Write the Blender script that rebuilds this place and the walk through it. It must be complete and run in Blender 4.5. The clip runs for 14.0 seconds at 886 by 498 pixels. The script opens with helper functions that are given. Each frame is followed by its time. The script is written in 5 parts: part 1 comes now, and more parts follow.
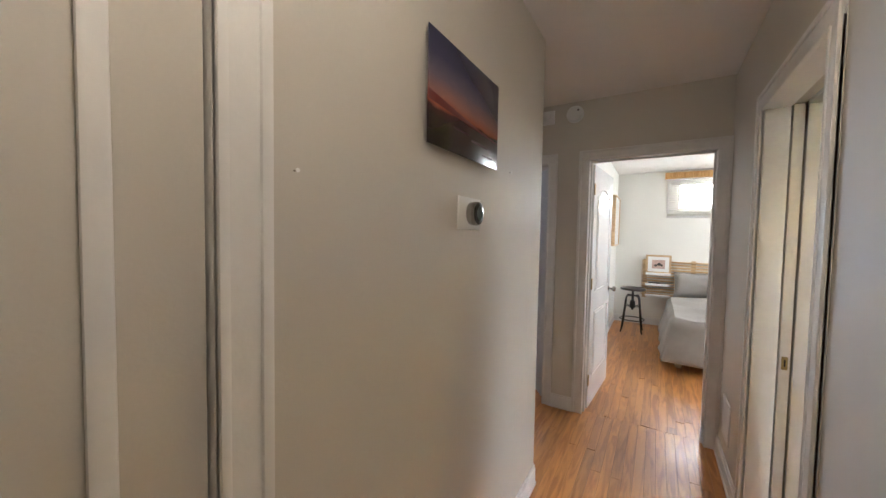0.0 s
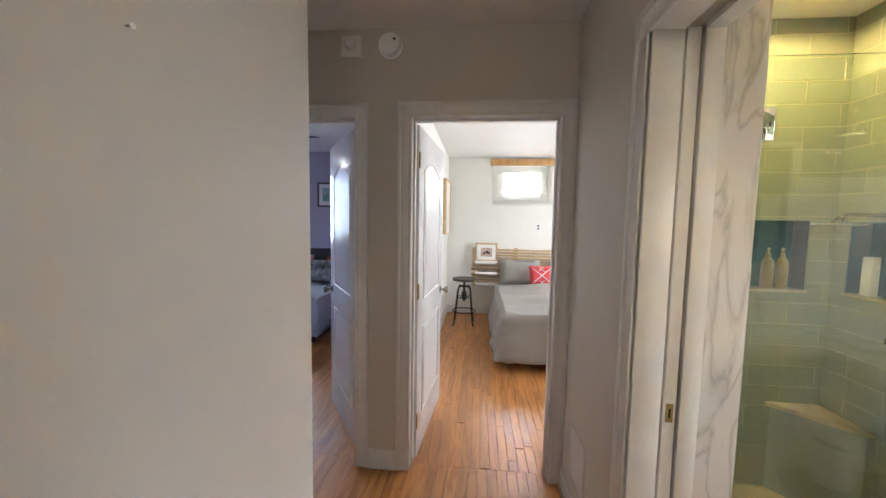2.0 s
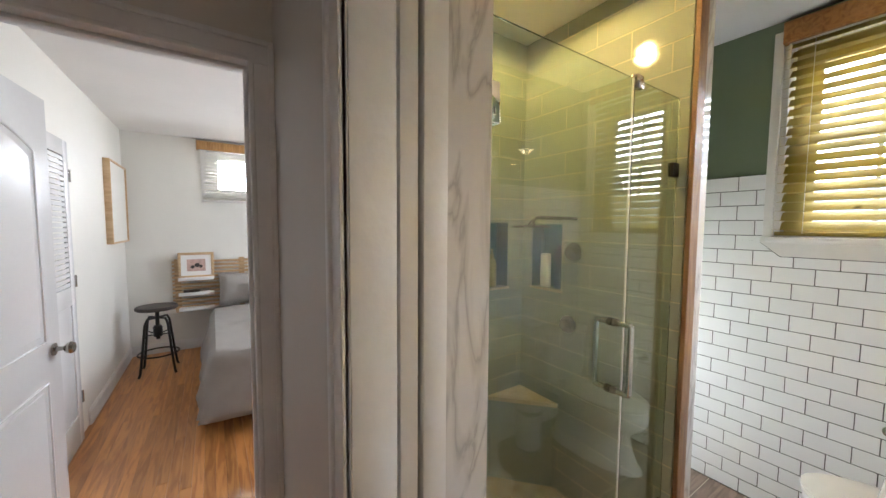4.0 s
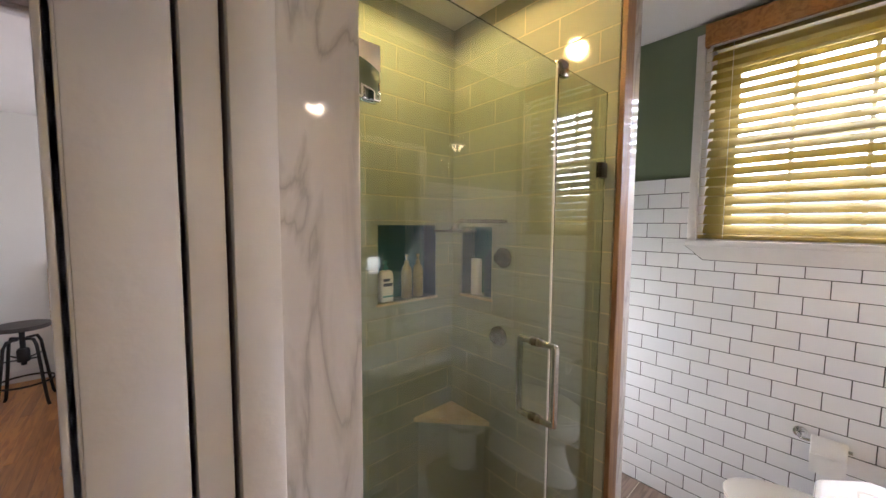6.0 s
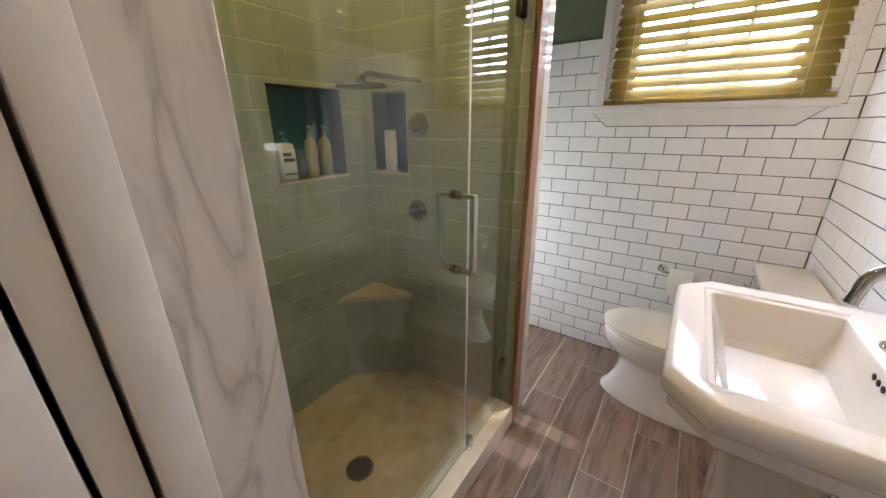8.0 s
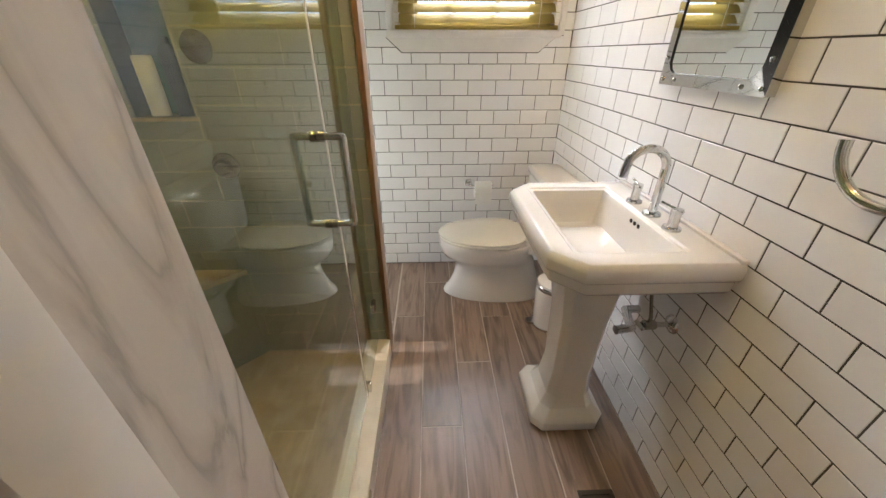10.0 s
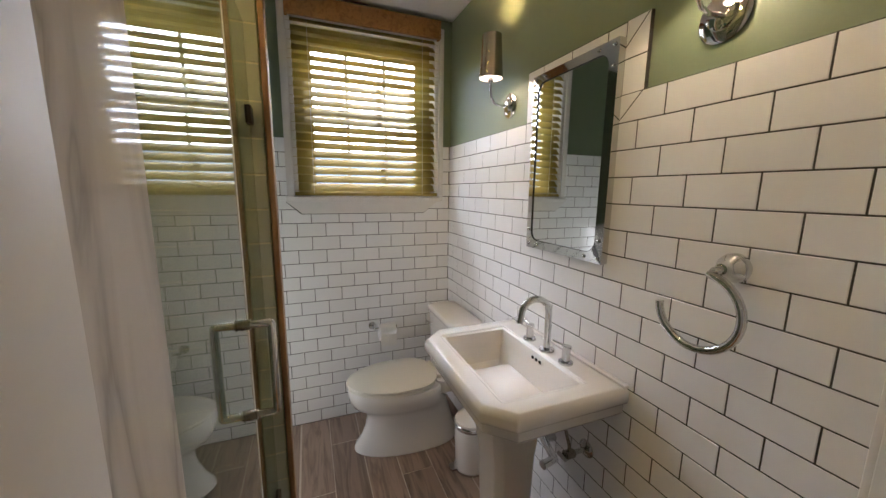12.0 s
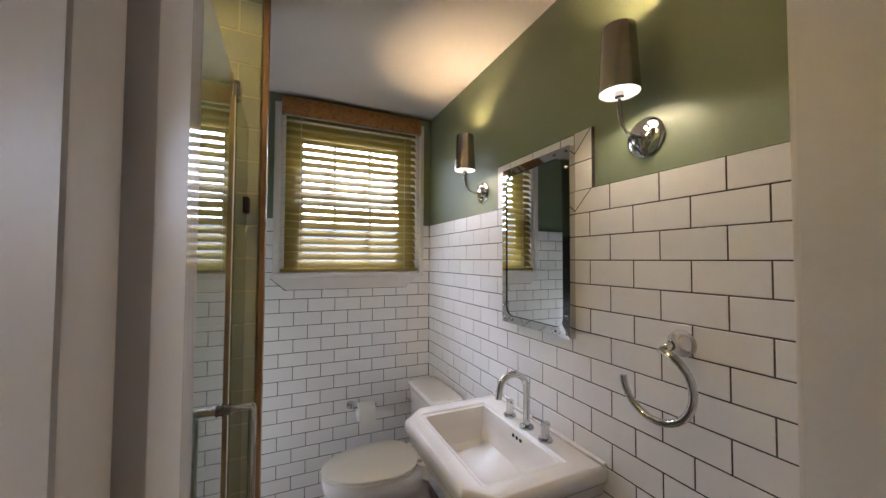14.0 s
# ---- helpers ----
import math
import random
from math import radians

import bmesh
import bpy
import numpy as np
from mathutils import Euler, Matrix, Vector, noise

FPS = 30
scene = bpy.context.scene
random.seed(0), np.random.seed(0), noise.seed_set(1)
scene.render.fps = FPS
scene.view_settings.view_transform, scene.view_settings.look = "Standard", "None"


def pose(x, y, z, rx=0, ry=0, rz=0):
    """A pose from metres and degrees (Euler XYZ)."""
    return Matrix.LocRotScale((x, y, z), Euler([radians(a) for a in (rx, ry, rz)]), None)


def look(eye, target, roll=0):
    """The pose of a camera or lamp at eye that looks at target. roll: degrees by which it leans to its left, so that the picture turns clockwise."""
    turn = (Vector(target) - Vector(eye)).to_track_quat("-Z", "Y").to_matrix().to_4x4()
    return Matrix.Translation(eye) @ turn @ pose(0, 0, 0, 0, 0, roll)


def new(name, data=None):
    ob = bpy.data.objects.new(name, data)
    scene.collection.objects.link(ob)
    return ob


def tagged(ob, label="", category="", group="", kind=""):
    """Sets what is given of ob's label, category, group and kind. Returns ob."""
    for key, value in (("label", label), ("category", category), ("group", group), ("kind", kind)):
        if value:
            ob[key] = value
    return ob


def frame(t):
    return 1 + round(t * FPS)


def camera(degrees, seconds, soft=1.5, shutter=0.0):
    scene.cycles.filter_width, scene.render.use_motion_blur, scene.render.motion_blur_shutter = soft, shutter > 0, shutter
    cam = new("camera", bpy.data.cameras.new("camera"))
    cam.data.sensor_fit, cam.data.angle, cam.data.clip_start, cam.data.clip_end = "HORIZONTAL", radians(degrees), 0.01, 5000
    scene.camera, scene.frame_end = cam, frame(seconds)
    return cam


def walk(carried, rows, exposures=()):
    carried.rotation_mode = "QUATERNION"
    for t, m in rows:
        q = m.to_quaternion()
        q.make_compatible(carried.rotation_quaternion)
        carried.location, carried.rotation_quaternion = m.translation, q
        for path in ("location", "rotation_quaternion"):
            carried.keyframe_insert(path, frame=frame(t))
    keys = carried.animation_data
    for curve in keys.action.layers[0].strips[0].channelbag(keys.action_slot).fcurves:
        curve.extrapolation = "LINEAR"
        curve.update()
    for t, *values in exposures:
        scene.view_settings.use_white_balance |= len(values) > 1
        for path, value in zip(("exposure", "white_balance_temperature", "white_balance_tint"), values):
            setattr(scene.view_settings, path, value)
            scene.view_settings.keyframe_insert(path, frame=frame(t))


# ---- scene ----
cam = camera(103.7, 14.0)
PATH = [
    (0, (0.247, 0.272, 1.439), (-0.798, 1.975, 1.352), 1.0),
    (0.5, (0.197, 0.558, 1.453), (-0.627, 2.376, 1.336), 0.8),
    (1, (0.114, 0.832, 1.447), (-0.465, 2.743, 1.318), 0.6),
    (1.5, (0.101, 1.083, 1.439), (-0.254, 3.046, 1.295), 0.9),
    (2, (0.153, 1.303, 1.461), (-0.048, 3.287, 1.311), 1.0),
    (2.5, (0.205, 1.472, 1.460), (0.220, 3.466, 1.316), 0.7),
    (3, (0.242, 1.657, 1.485), (0.715, 3.594, 1.334), 0.7),
    (3.5, (0.351, 1.773, 1.479), (1.258, 3.549, 1.334), 0.4),
    (6, (0.699, 1.922, 1.508), (2.020, 3.417, 1.369), 0.4),
    (6.5, (0.748, 1.911, 1.476), (2.150, 3.321, 1.258), 0.3),
    (7, (0.758, 1.911, 1.429), (2.181, 3.258, 1.025), 0.3),
    (9.5, (0.700, 2.137, 1.290), (2.424, 2.473, 0.334), 0.0),
    (10, (0.697, 2.217, 1.338), (2.439, 2.161, 0.356), -0.0),
    (10.5, (0.693, 2.285, 1.383), (2.392, 1.918, 0.394), 0.1),
    (11, (0.702, 2.324, 1.417), (2.435, 1.775, 0.585), 0.6),
    (11.5, (0.696, 2.348, 1.452), (2.490, 1.693, 0.858), 0.3),
    (12, (0.683, 2.339, 1.478), (2.522, 1.624, 1.151), 0.6),
    (12.5, (0.675, 2.340, 1.497), (2.523, 1.591, 1.345), 0.5),
    (13, (0.657, 2.341, 1.506), (2.500, 1.565, 1.489), 0.6),
    (13.5, (0.631, 2.345, 1.508), (2.463, 1.545, 1.553), 0.5),
    (14, (0.600, 2.365, 1.522), (2.423, 1.546, 1.586), 0.3),
]
walk(cam, [(t, look(eye, target, roll)) for t, eye, target, roll in PATH],
     [(t, s, k, g) for t, s, k, g in ((0, 1.5, 5850, 8), (1.0, 1.5, 5850, 8), (2.0, 1.5, 5800, 8), (3.0, 1.45, 5800, 9), (3.5, 1.15, 5750, 9), (6, 0.80, 5800, 22), (7, 0.67, 5800, 21), (9.5, 0.76, 6120, 13), (11, 0.48, 6300, 13), (12, 0.07, 5900, 15), (13, -0.12, 5650, 16), (14, -0.05, 5620, 17))])

# ---------------------------------------------------------------- world and light
world = bpy.data.worlds.new("world")
scene.world = world
world.use_nodes = True
wn = world.node_tree
sky = wn.nodes.new("ShaderNodeTexSky")
sky.sky_type = "NISHITA"
sky.sun_disc = False
sky.sun_elevation = radians(59)
sky.sun_rotation = radians(120)
wn.nodes["Background"].inputs[1].default_value = 0.15
wn.links.new(sky.outputs[0], wn.nodes["Background"].inputs[0])

sun_data = bpy.data.lights.new("sun", "SUN")
sun_data.energy, sun_data.angle, sun_data.color = 4.0, radians(0.5), (1.0, 0.94, 0.85)
sun = new("sun", sun_data)
sun.matrix_world = look((4.5, -2.4, 8.5), (0, 0, 0))


def area_lamp(name, m, w, h, watts, color):
    d = bpy.data.lights.new(name, "AREA")
    d.shape, d.size, d.size_y, d.energy, d.color = "RECTANGLE", w, h, watts, color
    ob = new(name, d)
    ob.matrix_world = m
    return ob


def spot_lamp(name, loc, radius, watts, color, target=None, angle=120, blend=0.4):
    d = bpy.data.lights.new(name, "SPOT" if target else "POINT")
    d.energy, d.color, d.shadow_soft_size = watts, color, radius
    ob = new(name, d)
    if target:
        d.spot_size, d.spot_blend = radians(angle), blend
        ob.matrix_world = look(loc, target)
    else:
        ob.location = loc
    return ob


# plan, metres
LEFT, RIGHT, NORTH, CORNER = -0.316, 0.65, 3.232, 2.235     # hall faces; corner: end of the left wall
HALL_TOP, BATH_TOP, ROOM_TOP = 2.51, 2.52, 2.50
BW, BE, BS, BN = 0.842, 2.872, 1.449, 3.311                   # bath faces
JAMB_N, JAMB_S = 2.425, 1.693                               # bath door opening along y
SHW, SHE, GLASS = 0.975, 1.993, 2.500                       # shower sides and its glass
WAIN = 1.765
PX0, PX1 = 0.737, 0.792                                    # pocket in the wall for the sliding door
PART_E, PART_S = SHE + 0.140, 2.436                        # partition: toilet side, end
FAR = 6.95                                                 # bedroom far wall
PFAR = 6.45                                                # purple room far wall

DAY = (0.86, 0.93, 1.0)
WARM = (1.0, 0.74, 0.44)
area_lamp("bath_window_daylight", look((BE + 1.3, 2.02, 2.62), (BE - 0.2, 1.96, 1.85)), 2.4, 1.7, 285, (0.92, 0.96, 1.0))
# added unseen lamp on the alcove wall, brightens east tile and toilet; no window
area_lamp("alcove_fill", look((2.50, BN - 0.004, 0.74), (2.50, 0, 0.74)), 0.56, 0.80, 6.5, (1.0, 0.96, 0.90))
area_lamp("bedroom_window_daylight", look((0.82, FAR + 0.32, 2.16), (0.6, 0, 0.4)), 1.1, 0.7, 46, (1.0, 0.97, 0.92))
# added fill lamp in an invented side opening, brightens the bedroom
area_lamp("bedroom_side_fill", look((3.08, 5.4, 1.6), (0, 5.2, 1.0)), 1.2, 1.3, 26, (1.0, 0.97, 0.93))
area_lamp("purple_room_daylight", look((-3.135, PFAR + 0.34, 1.78), (-2.0, 0, 0.2)), 1.0, 1.3, 95, (0.72, 0.82, 1.0))
spot_lamp("hall_lamp", (0.17, 0.50, 2.36), 0.10, 3.8, (1.0, 0.85, 0.68))
spot_lamp("shower_lamp", (1.48, 2.90, BATH_TOP - 0.07), 0.05, 16, (1.0, 0.65, 0.20), (1.48, 2.90, 0), 176, 0.1)

# ---------------------------------------------------------------- materials


def mat(name, color, rough=0.5, metal=0.0, var=0.06, scale=6.0, bump=0.02, fine=90.0, stretch=(1, 1, 1), tint=None, per_piece=0.0, spec=0.5, coat=0.0):
    """A surface with variation at two scales and fine relief."""
    m = bpy.data.materials.new(name)
    m.use_nodes = True
    nt = m.node_tree
    b = nt.nodes["Principled BSDF"]
    b.inputs["Roughness"].default_value = rough
    b.inputs["Metallic"].default_value = metal
    b.inputs["Specular IOR Level"].default_value = spec
    b.inputs["Coat Weight"].default_value = coat
    co = nt.nodes.new("ShaderNodeTexCoord")
    mp = nt.nodes.new("ShaderNodeMapping")
    mp.inputs["Scale"].default_value = stretch
    nt.links.new(co.outputs["Object"], mp.inputs[0])
    n1 = nt.nodes.new("ShaderNodeTexNoise")
    n1.inputs["Scale"].default_value = scale
    n1.inputs["Detail"].default_value = 5
    n2 = nt.nodes.new("ShaderNodeTexNoise")
    n2.inputs["Scale"].default_value = fine
    n2.inputs["Detail"].default_value = 3
    nt.links.new(mp.outputs[0], n1.inputs[0])
    nt.links.new(mp.outputs[0], n2.inputs[0])
    ramp = nt.nodes.new("ShaderNodeValToRGB")
    other = tint or tuple(c * (1 - 2.5 * var) for c in color)
    ramp.color_ramp.elements[0].position, ramp.color_ramp.elements[1].position = 0.3, 0.7
    ramp.color_ramp.elements[0].color = (*other, 1)
    ramp.color_ramp.elements[1].color = (*color, 1)
    nt.links.new(n1.outputs[0], ramp.inputs[0])
    hsv = nt.nodes.new("ShaderNodeHueSaturation")
    nt.links.new(ramp.outputs[0], hsv.inputs["Color"])
    mr = nt.nodes.new("ShaderNodeMapRange")
    mr.inputs["To Min"].default_value, mr.inputs["To Max"].default_value = 1 - var, 1 + var
    nt.links.new(n2.outputs[0], mr.inputs[0])
    last = mr.outputs[0]
    if per_piece:
        oi = nt.nodes.new("ShaderNodeObjectInfo")
        pr = nt.nodes.new("ShaderNodeMapRange")
        pr.inputs["To Min"].default_value, pr.inputs["To Max"].default_value = 1 - per_piece, 1 + per_piece
        nt.links.new(oi.outputs["Random"], pr.inputs[0])
        ge = nt.nodes.new("ShaderNodeNewGeometry")
        gr = nt.nodes.new("ShaderNodeMapRange")
        gr.inputs["To Min"].default_value, gr.inputs["To Max"].default_value = 1 - per_piece, 1 + per_piece
        nt.links.new(ge.outputs["Random Per Island"], gr.inputs[0])
        mu = nt.nodes.new("ShaderNodeMath")
        mu.operation = "MULTIPLY"
        nt.links.new(pr.outputs[0], mu.inputs[0])
        nt.links.new(last, mu.inputs[1])
        mu2 = nt.nodes.new("ShaderNodeMath")
        mu2.operation = "MULTIPLY"
        nt.links.new(mu.outputs[0], mu2.inputs[0])
        nt.links.new(gr.outputs[0], mu2.inputs[1])
        last = mu2.outputs[0]
        # shift the grain from piece to piece
        vm = nt.nodes.new("ShaderNodeVectorMath")
        vm.operation = "ADD"
        cb = nt.nodes.new("ShaderNodeCombineXYZ")
        sm = nt.nodes.new("ShaderNodeMath")
        sm.operation = "MULTIPLY"
        sm.inputs[1].default_value = 37.0
        nt.links.new(oi.outputs["Random"], sm.inputs[0])
        for i in range(3):
            nt.links.new(sm.outputs[0], cb.inputs[i])
        nt.links.new(mp.outputs[0], vm.inputs[0])
        nt.links.new(cb.outputs[0], vm.inputs[1])
        nt.links.new(vm.outputs[0], n1.inputs[0])
        nt.links.new(vm.outputs[0], n2.inputs[0])
    nt.links.new(last, hsv.inputs["Value"])
    nt.links.new(hsv.outputs[0], b.inputs["Base Color"])
    rr = nt.nodes.new("ShaderNodeMapRange")
    rr.inputs["To Min"].default_value, rr.inputs["To Max"].default_value = max(0.02, rough * 0.8), min(1, rough * 1.25)
    nt.links.new(n1.outputs[0], rr.inputs[0])
    nt.links.new(rr.outputs[0], b.inputs["Roughness"])
    if bump:
        bp = nt.nodes.new("ShaderNodeBump")
        bp.inputs["Strength"].default_value = bump
        bp.inputs["Distance"].default_value = 0.01
        nt.links.new(n2.outputs[0], bp.inputs["Height"])
        nt.links.new(bp.outputs[0], b.inputs["Normal"])
    return m


def wood(name, light, dark, stretch, rough=0.3, per_piece=0.12, bump=0.05, ring=5.0, coat=0.0):
    """Wood: a stretched, twisted noise gives long grain with cathedral figures."""
    m = mat(name, light, rough, 0, 0.05, 3.0, bump, 60.0, stretch, dark, per_piece, 0.5, coat)
    nt = m.node_tree
    n1 = [n for n in nt.nodes if n.type == "TEX_NOISE"][0]
    n1.inputs["Scale"].default_value = ring
    n1.inputs["Distortion"].default_value = 1.4
    n1.inputs["Detail"].default_value = 6
    ramp = [n for n in nt.nodes if n.type == "VALTORGB"][0]
    ramp.color_ramp.elements[0].position, ramp.color_ramp.elements[1].position = 0.36, 0.56
    return m


def marble(name):
    m = mat(name, (0.66, 0.625, 0.59), 0.06, 0, 0.03, 2.0, 0.0)
    nt = m.node_tree
    ramp = [n for n in nt.nodes if n.type == "VALTORGB"][0]
    co = [n for n in nt.nodes if n.type == "TEX_COORD"][0]
    mp = nt.nodes.new("ShaderNodeMapping")
    mp.inputs["Scale"].default_value = (5.0, 5.0, 1.3)
    mp.inputs["Rotation"].default_value = (0.35, 0.5, 0.2)
    nt.links.new(co.outputs["Object"], mp.inputs[0])
    n = nt.nodes.new("ShaderNodeTexNoise")
    n.inputs["Scale"].default_value, n.inputs["Detail"].default_value, n.inputs["Distortion"].default_value = 1.7, 6, 0.8
    nt.links.new(mp.outputs[0], n.inputs[0])
    sub = nt.nodes.new("ShaderNodeMath")
    sub.operation = "SUBTRACT"
    sub.inputs[1].default_value = 0.5
    ab = nt.nodes.new("ShaderNodeMath")
    ab.operation = "ABSOLUTE"
    nt.links.new(n.outputs[0], sub.inputs[0])
    nt.links.new(sub.outputs[0], ab.inputs[0])
    r2 = nt.nodes.new("ShaderNodeValToRGB")
    r2.color_ramp.elements[0].position, r2.color_ramp.elements[1].position = 0.0, 0.055
    r2.color_ramp.elements[0].color, r2.color_ramp.elements[1].color = (0.22, 0.20, 0.19, 1), (1, 1, 1, 1)
    e = r2.color_ramp.elements.new(0.015)
    e.color = (0.62, 0.60, 0.59, 1)
    nt.links.new(ab.outputs[0], r2.inputs[0])
    mx = nt.nodes.new("ShaderNodeMix")
    mx.data_type, mx.blend_type = "RGBA", "MULTIPLY"
    mx.inputs["Factor"].default_value = 0.42
    nt.links.new(ramp.outputs[0], mx.inputs["A"])
    nt.links.new(r2.outputs[0], mx.inputs["B"])
    hsv = [q for q in nt.nodes if q.type == "HUE_SAT"][0]
    nt.links.new(mx.outputs["Result"], hsv.inputs["Color"])
    return m


def glass(name, color, rough=0.0):
    m = bpy.data.materials.new(name)
    m.use_nodes = True
    b = m.node_tree.nodes["Principled BSDF"]
    b.inputs["Base Color"].default_value = (*color, 1)
    b.inputs["Transmission Weight"].default_value = 1.0
    b.inputs["Roughness"].default_value = rough
    b.inputs["IOR"].default_value = 1.5
    return m


def glow(name, color, strength):
    m = bpy.data.materials.new(name)
    m.use_nodes = True
    b = m.node_tree.nodes["Principled BSDF"]
    b.inputs["Base Color"].default_value = (*color, 1)
    b.inputs["Emission Color"].default_value = (*color, 1)
    b.inputs["Emission Strength"].default_value = strength
    return m


def slat_mat(name, color):
    """Blind slats: painted wood that lets some light through."""
    m = mat(name, color, 0.45, 0, 0.04, 4.0, 0.01)
    nt = m.node_tree
    b = nt.nodes["Principled BSDF"]
    tr = nt.nodes.new("ShaderNodeBsdfTranslucent")
    tr.inputs[0].default_value = (*color, 1)
    ms = nt.nodes.new("ShaderNodeMixShader")
    ms.inputs[0].default_value = 0.5
    nt.links.new(b.outputs[0], ms.inputs[1])
    nt.links.new(tr.outputs[0], ms.inputs[2])
    nt.links.new(ms.outputs[0], nt.nodes["Material Output"].inputs[0])
    return m


M_WALL = mat("hall_paint", (0.58, 0.54, 0.48), 0.55, 0, 0.02, 2.0, 0.04, 160)
M_TRIM = mat("white_trim_paint", (0.74, 0.72, 0.70), 0.42, 0, 0.03, 9.0, 0.10, 38)
M_DOOR = mat("white_door_paint", (0.80, 0.80, 0.80), 0.22, 0, 0.015, 2.0, 0.02, 40)
M_CEIL = mat("ceiling_paint", (0.80, 0.78, 0.76), 0.8, 0, 0.02, 2.0, 0.05, 120)
M_ROOM = mat("bedroom_paint", (0.76, 0.745, 0.69), 0.5, 0, 0.02, 2.0, 0.04, 150)
M_LILAC = mat("lilac_paint", (0.42, 0.40, 0.50), 0.5, 0, 0.02, 2.0, 0.04, 150)
M_GREEN = mat("sage_paint", (0.19, 0.235, 0.15), 0.45, 0, 0.03, 2.0, 0.04, 150)
M_TILE = mat("white_glazed_tile", (0.85, 0.85, 0.86), 0.10, 0, 0.015, 5.0, 0.012, 22, per_piece=0.03, coat=0.3)
M_GROUT = mat("dark_grout", (0.055, 0.05, 0.047), 0.85, 0, 0.08, 20, 0.1)
M_GTILE = mat("sage_glass_tile", (0.33, 0.355, 0.30), 0.09, 0, 0.02, 3.0, 0.012, 14, per_piece=0.04, coat=0.3)
M_GGROUT = mat("sage_grout", (0.46, 0.44, 0.32), 0.8, 0, 0.06, 20, 0.1)
M_TEAL = mat("teal_niche_tile", (0.06, 0.16, 0.17), 0.15, 0, 0.03, 6.0, 0.01)
M_STONE = mat("tan_stone", (0.62, 0.50, 0.34), 0.4, 0, 0.10, 14.0, 0.03, 60, tint=(0.46, 0.34, 0.20))
M_MARBLE = marble("veined_marble")
M_CURB = mat("cream_stone", (0.70, 0.63, 0.50), 0.28, 0, 0.05, 9.0, 0.02, 50)
M_PORC = mat("white_porcelain", (0.76, 0.735, 0.715), 0.08, 0, 0.008, 2.0, 0.0, coat=0.5)
M_SEAT = mat("cream_plastic", (0.76, 0.73, 0.66), 0.2, 0, 0.01, 2.0, 0.0)
M_CHROME = mat("chrome", (0.64, 0.64, 0.63), 0.05, 1.0, 0.02, 4.0, 0.0)
M_NICKEL = mat("brushed_nickel", (0.36, 0.34, 0.31), 0.22, 1.0, 0.04, 4.0, 0.01, 200)
M_BRASS = mat("aged_brass", (0.42, 0.31, 0.13), 0.35, 1.0, 0.10, 30.0, 0.02)
M_BLACK = mat("black_metal", (0.03, 0.028, 0.027), 0.4, 0.6, 0.10, 10.0, 0.02)
M_DARK = mat("dark_gap", (0.02, 0.018, 0.016), 0.9, 0, 0.05, 5, 0.0)
M_OAK = wood("oak_floor", (0.50, 0.225, 0.065), (0.335, 0.13, 0.034), (0.8, 8, 8), 0.33, 0.16, 0.03, 3.0, 0.06)
M_PLANK = wood("wood_look_tile", (0.275, 0.20, 0.155), (0.15, 0.105, 0.08), (1.1, 9, 9), 0.30, 0.16, 0.05, 2.4)
M_PGROUT = mat("light_grout", (0.56, 0.48, 0.39), 0.85, 0, 0.06, 20, 0.1)
M_PINE = wood("honey_pine", (0.52, 0.30, 0.11), (0.36, 0.18, 0.055), (10, 10, 1.2), 0.38, 0.05, 0.03, 3.0)
M_VAL = wood("valance_wood", (0.40, 0.19, 0.055), (0.27, 0.115, 0.03), (10, 1.0, 10), 0.38, 0.04, 0.03, 3.0)
M_BIRCH = wood("light_birch", (0.62, 0.44, 0.25), (0.50, 0.33, 0.17), (1.2, 10, 10), 0.45, 0.08, 0.02, 3.0)
M_SLAT = slat_mat("olive_cream_slats", (0.42, 0.335, 0.10))
M_SLATW = slat_mat("white_slats", (0.74, 0.72, 0.64))
M_GLASS = glass("green_shower_glass", (0.77, 0.87, 0.81))
M_PANE = glass("window_glass", (0.96, 0.98, 0.98))
M_MIRROR = mat("silver_mirror", (0.88, 0.90, 0.90), 0.01, 1.0, 0.0, 1.0, 0.0)
M_BULB = glow("lamp_glow", (1.0, 0.78, 0.50), 14.0)
M_SHWLED = glow("downlight_glow", (1.0, 0.86, 0.60), 9.0)
M_GREY = mat("grey_linen", (0.33, 0.305, 0.28), 0.9, 0, 0.06, 8.0, 0.25, 260)
M_WHITE_CLOTH = mat("pale_cotton", (0.62, 0.62, 0.62), 0.9, 0, 0.04, 8.0, 0.2, 260)
M_RED = mat("red_print_cotton", (0.55, 0.05, 0.06), 0.85, 0, 0.05, 8.0, 0.2, 260)
M_BLUE_CLOTH = mat("blue_grey_coverlet", (0.44, 0.50, 0.56), 0.9, 0, 0.05, 6.0, 0.2, 200)
M_PLASTIC = mat("white_plastic", (0.80, 0.79, 0.77), 0.35, 0, 0.01, 3.0, 0.0)
M_GUN = mat("black_wood", (0.045, 0.035, 0.03), 0.45, 0, 0.10, 8.0, 0.04)

# ---------------------------------------------------------------- builders


def box(bm, x0, x1, y0, y1, z0, z1, bevel=0.0, seg=2):
    vs = [bm.verts.new((x, y, z)) for z in (z0, z1) for y in (y0, y1) for x in (x0, x1)]
    fs = [bm.faces.new([vs[i] for i in q]) for q in ((0, 2, 3, 1), (4, 5, 7, 6), (0, 1, 5, 4), (2, 6, 7, 3), (0, 4, 6, 2), (1, 3, 7, 5))]
    if bevel:
        es = list({e for f in fs for e in f.edges})
        bmesh.ops.bevel(bm, geom=es, offset=bevel, segments=seg, affect="EDGES", profile=0.5, clamp_overlap=True)
    return bm


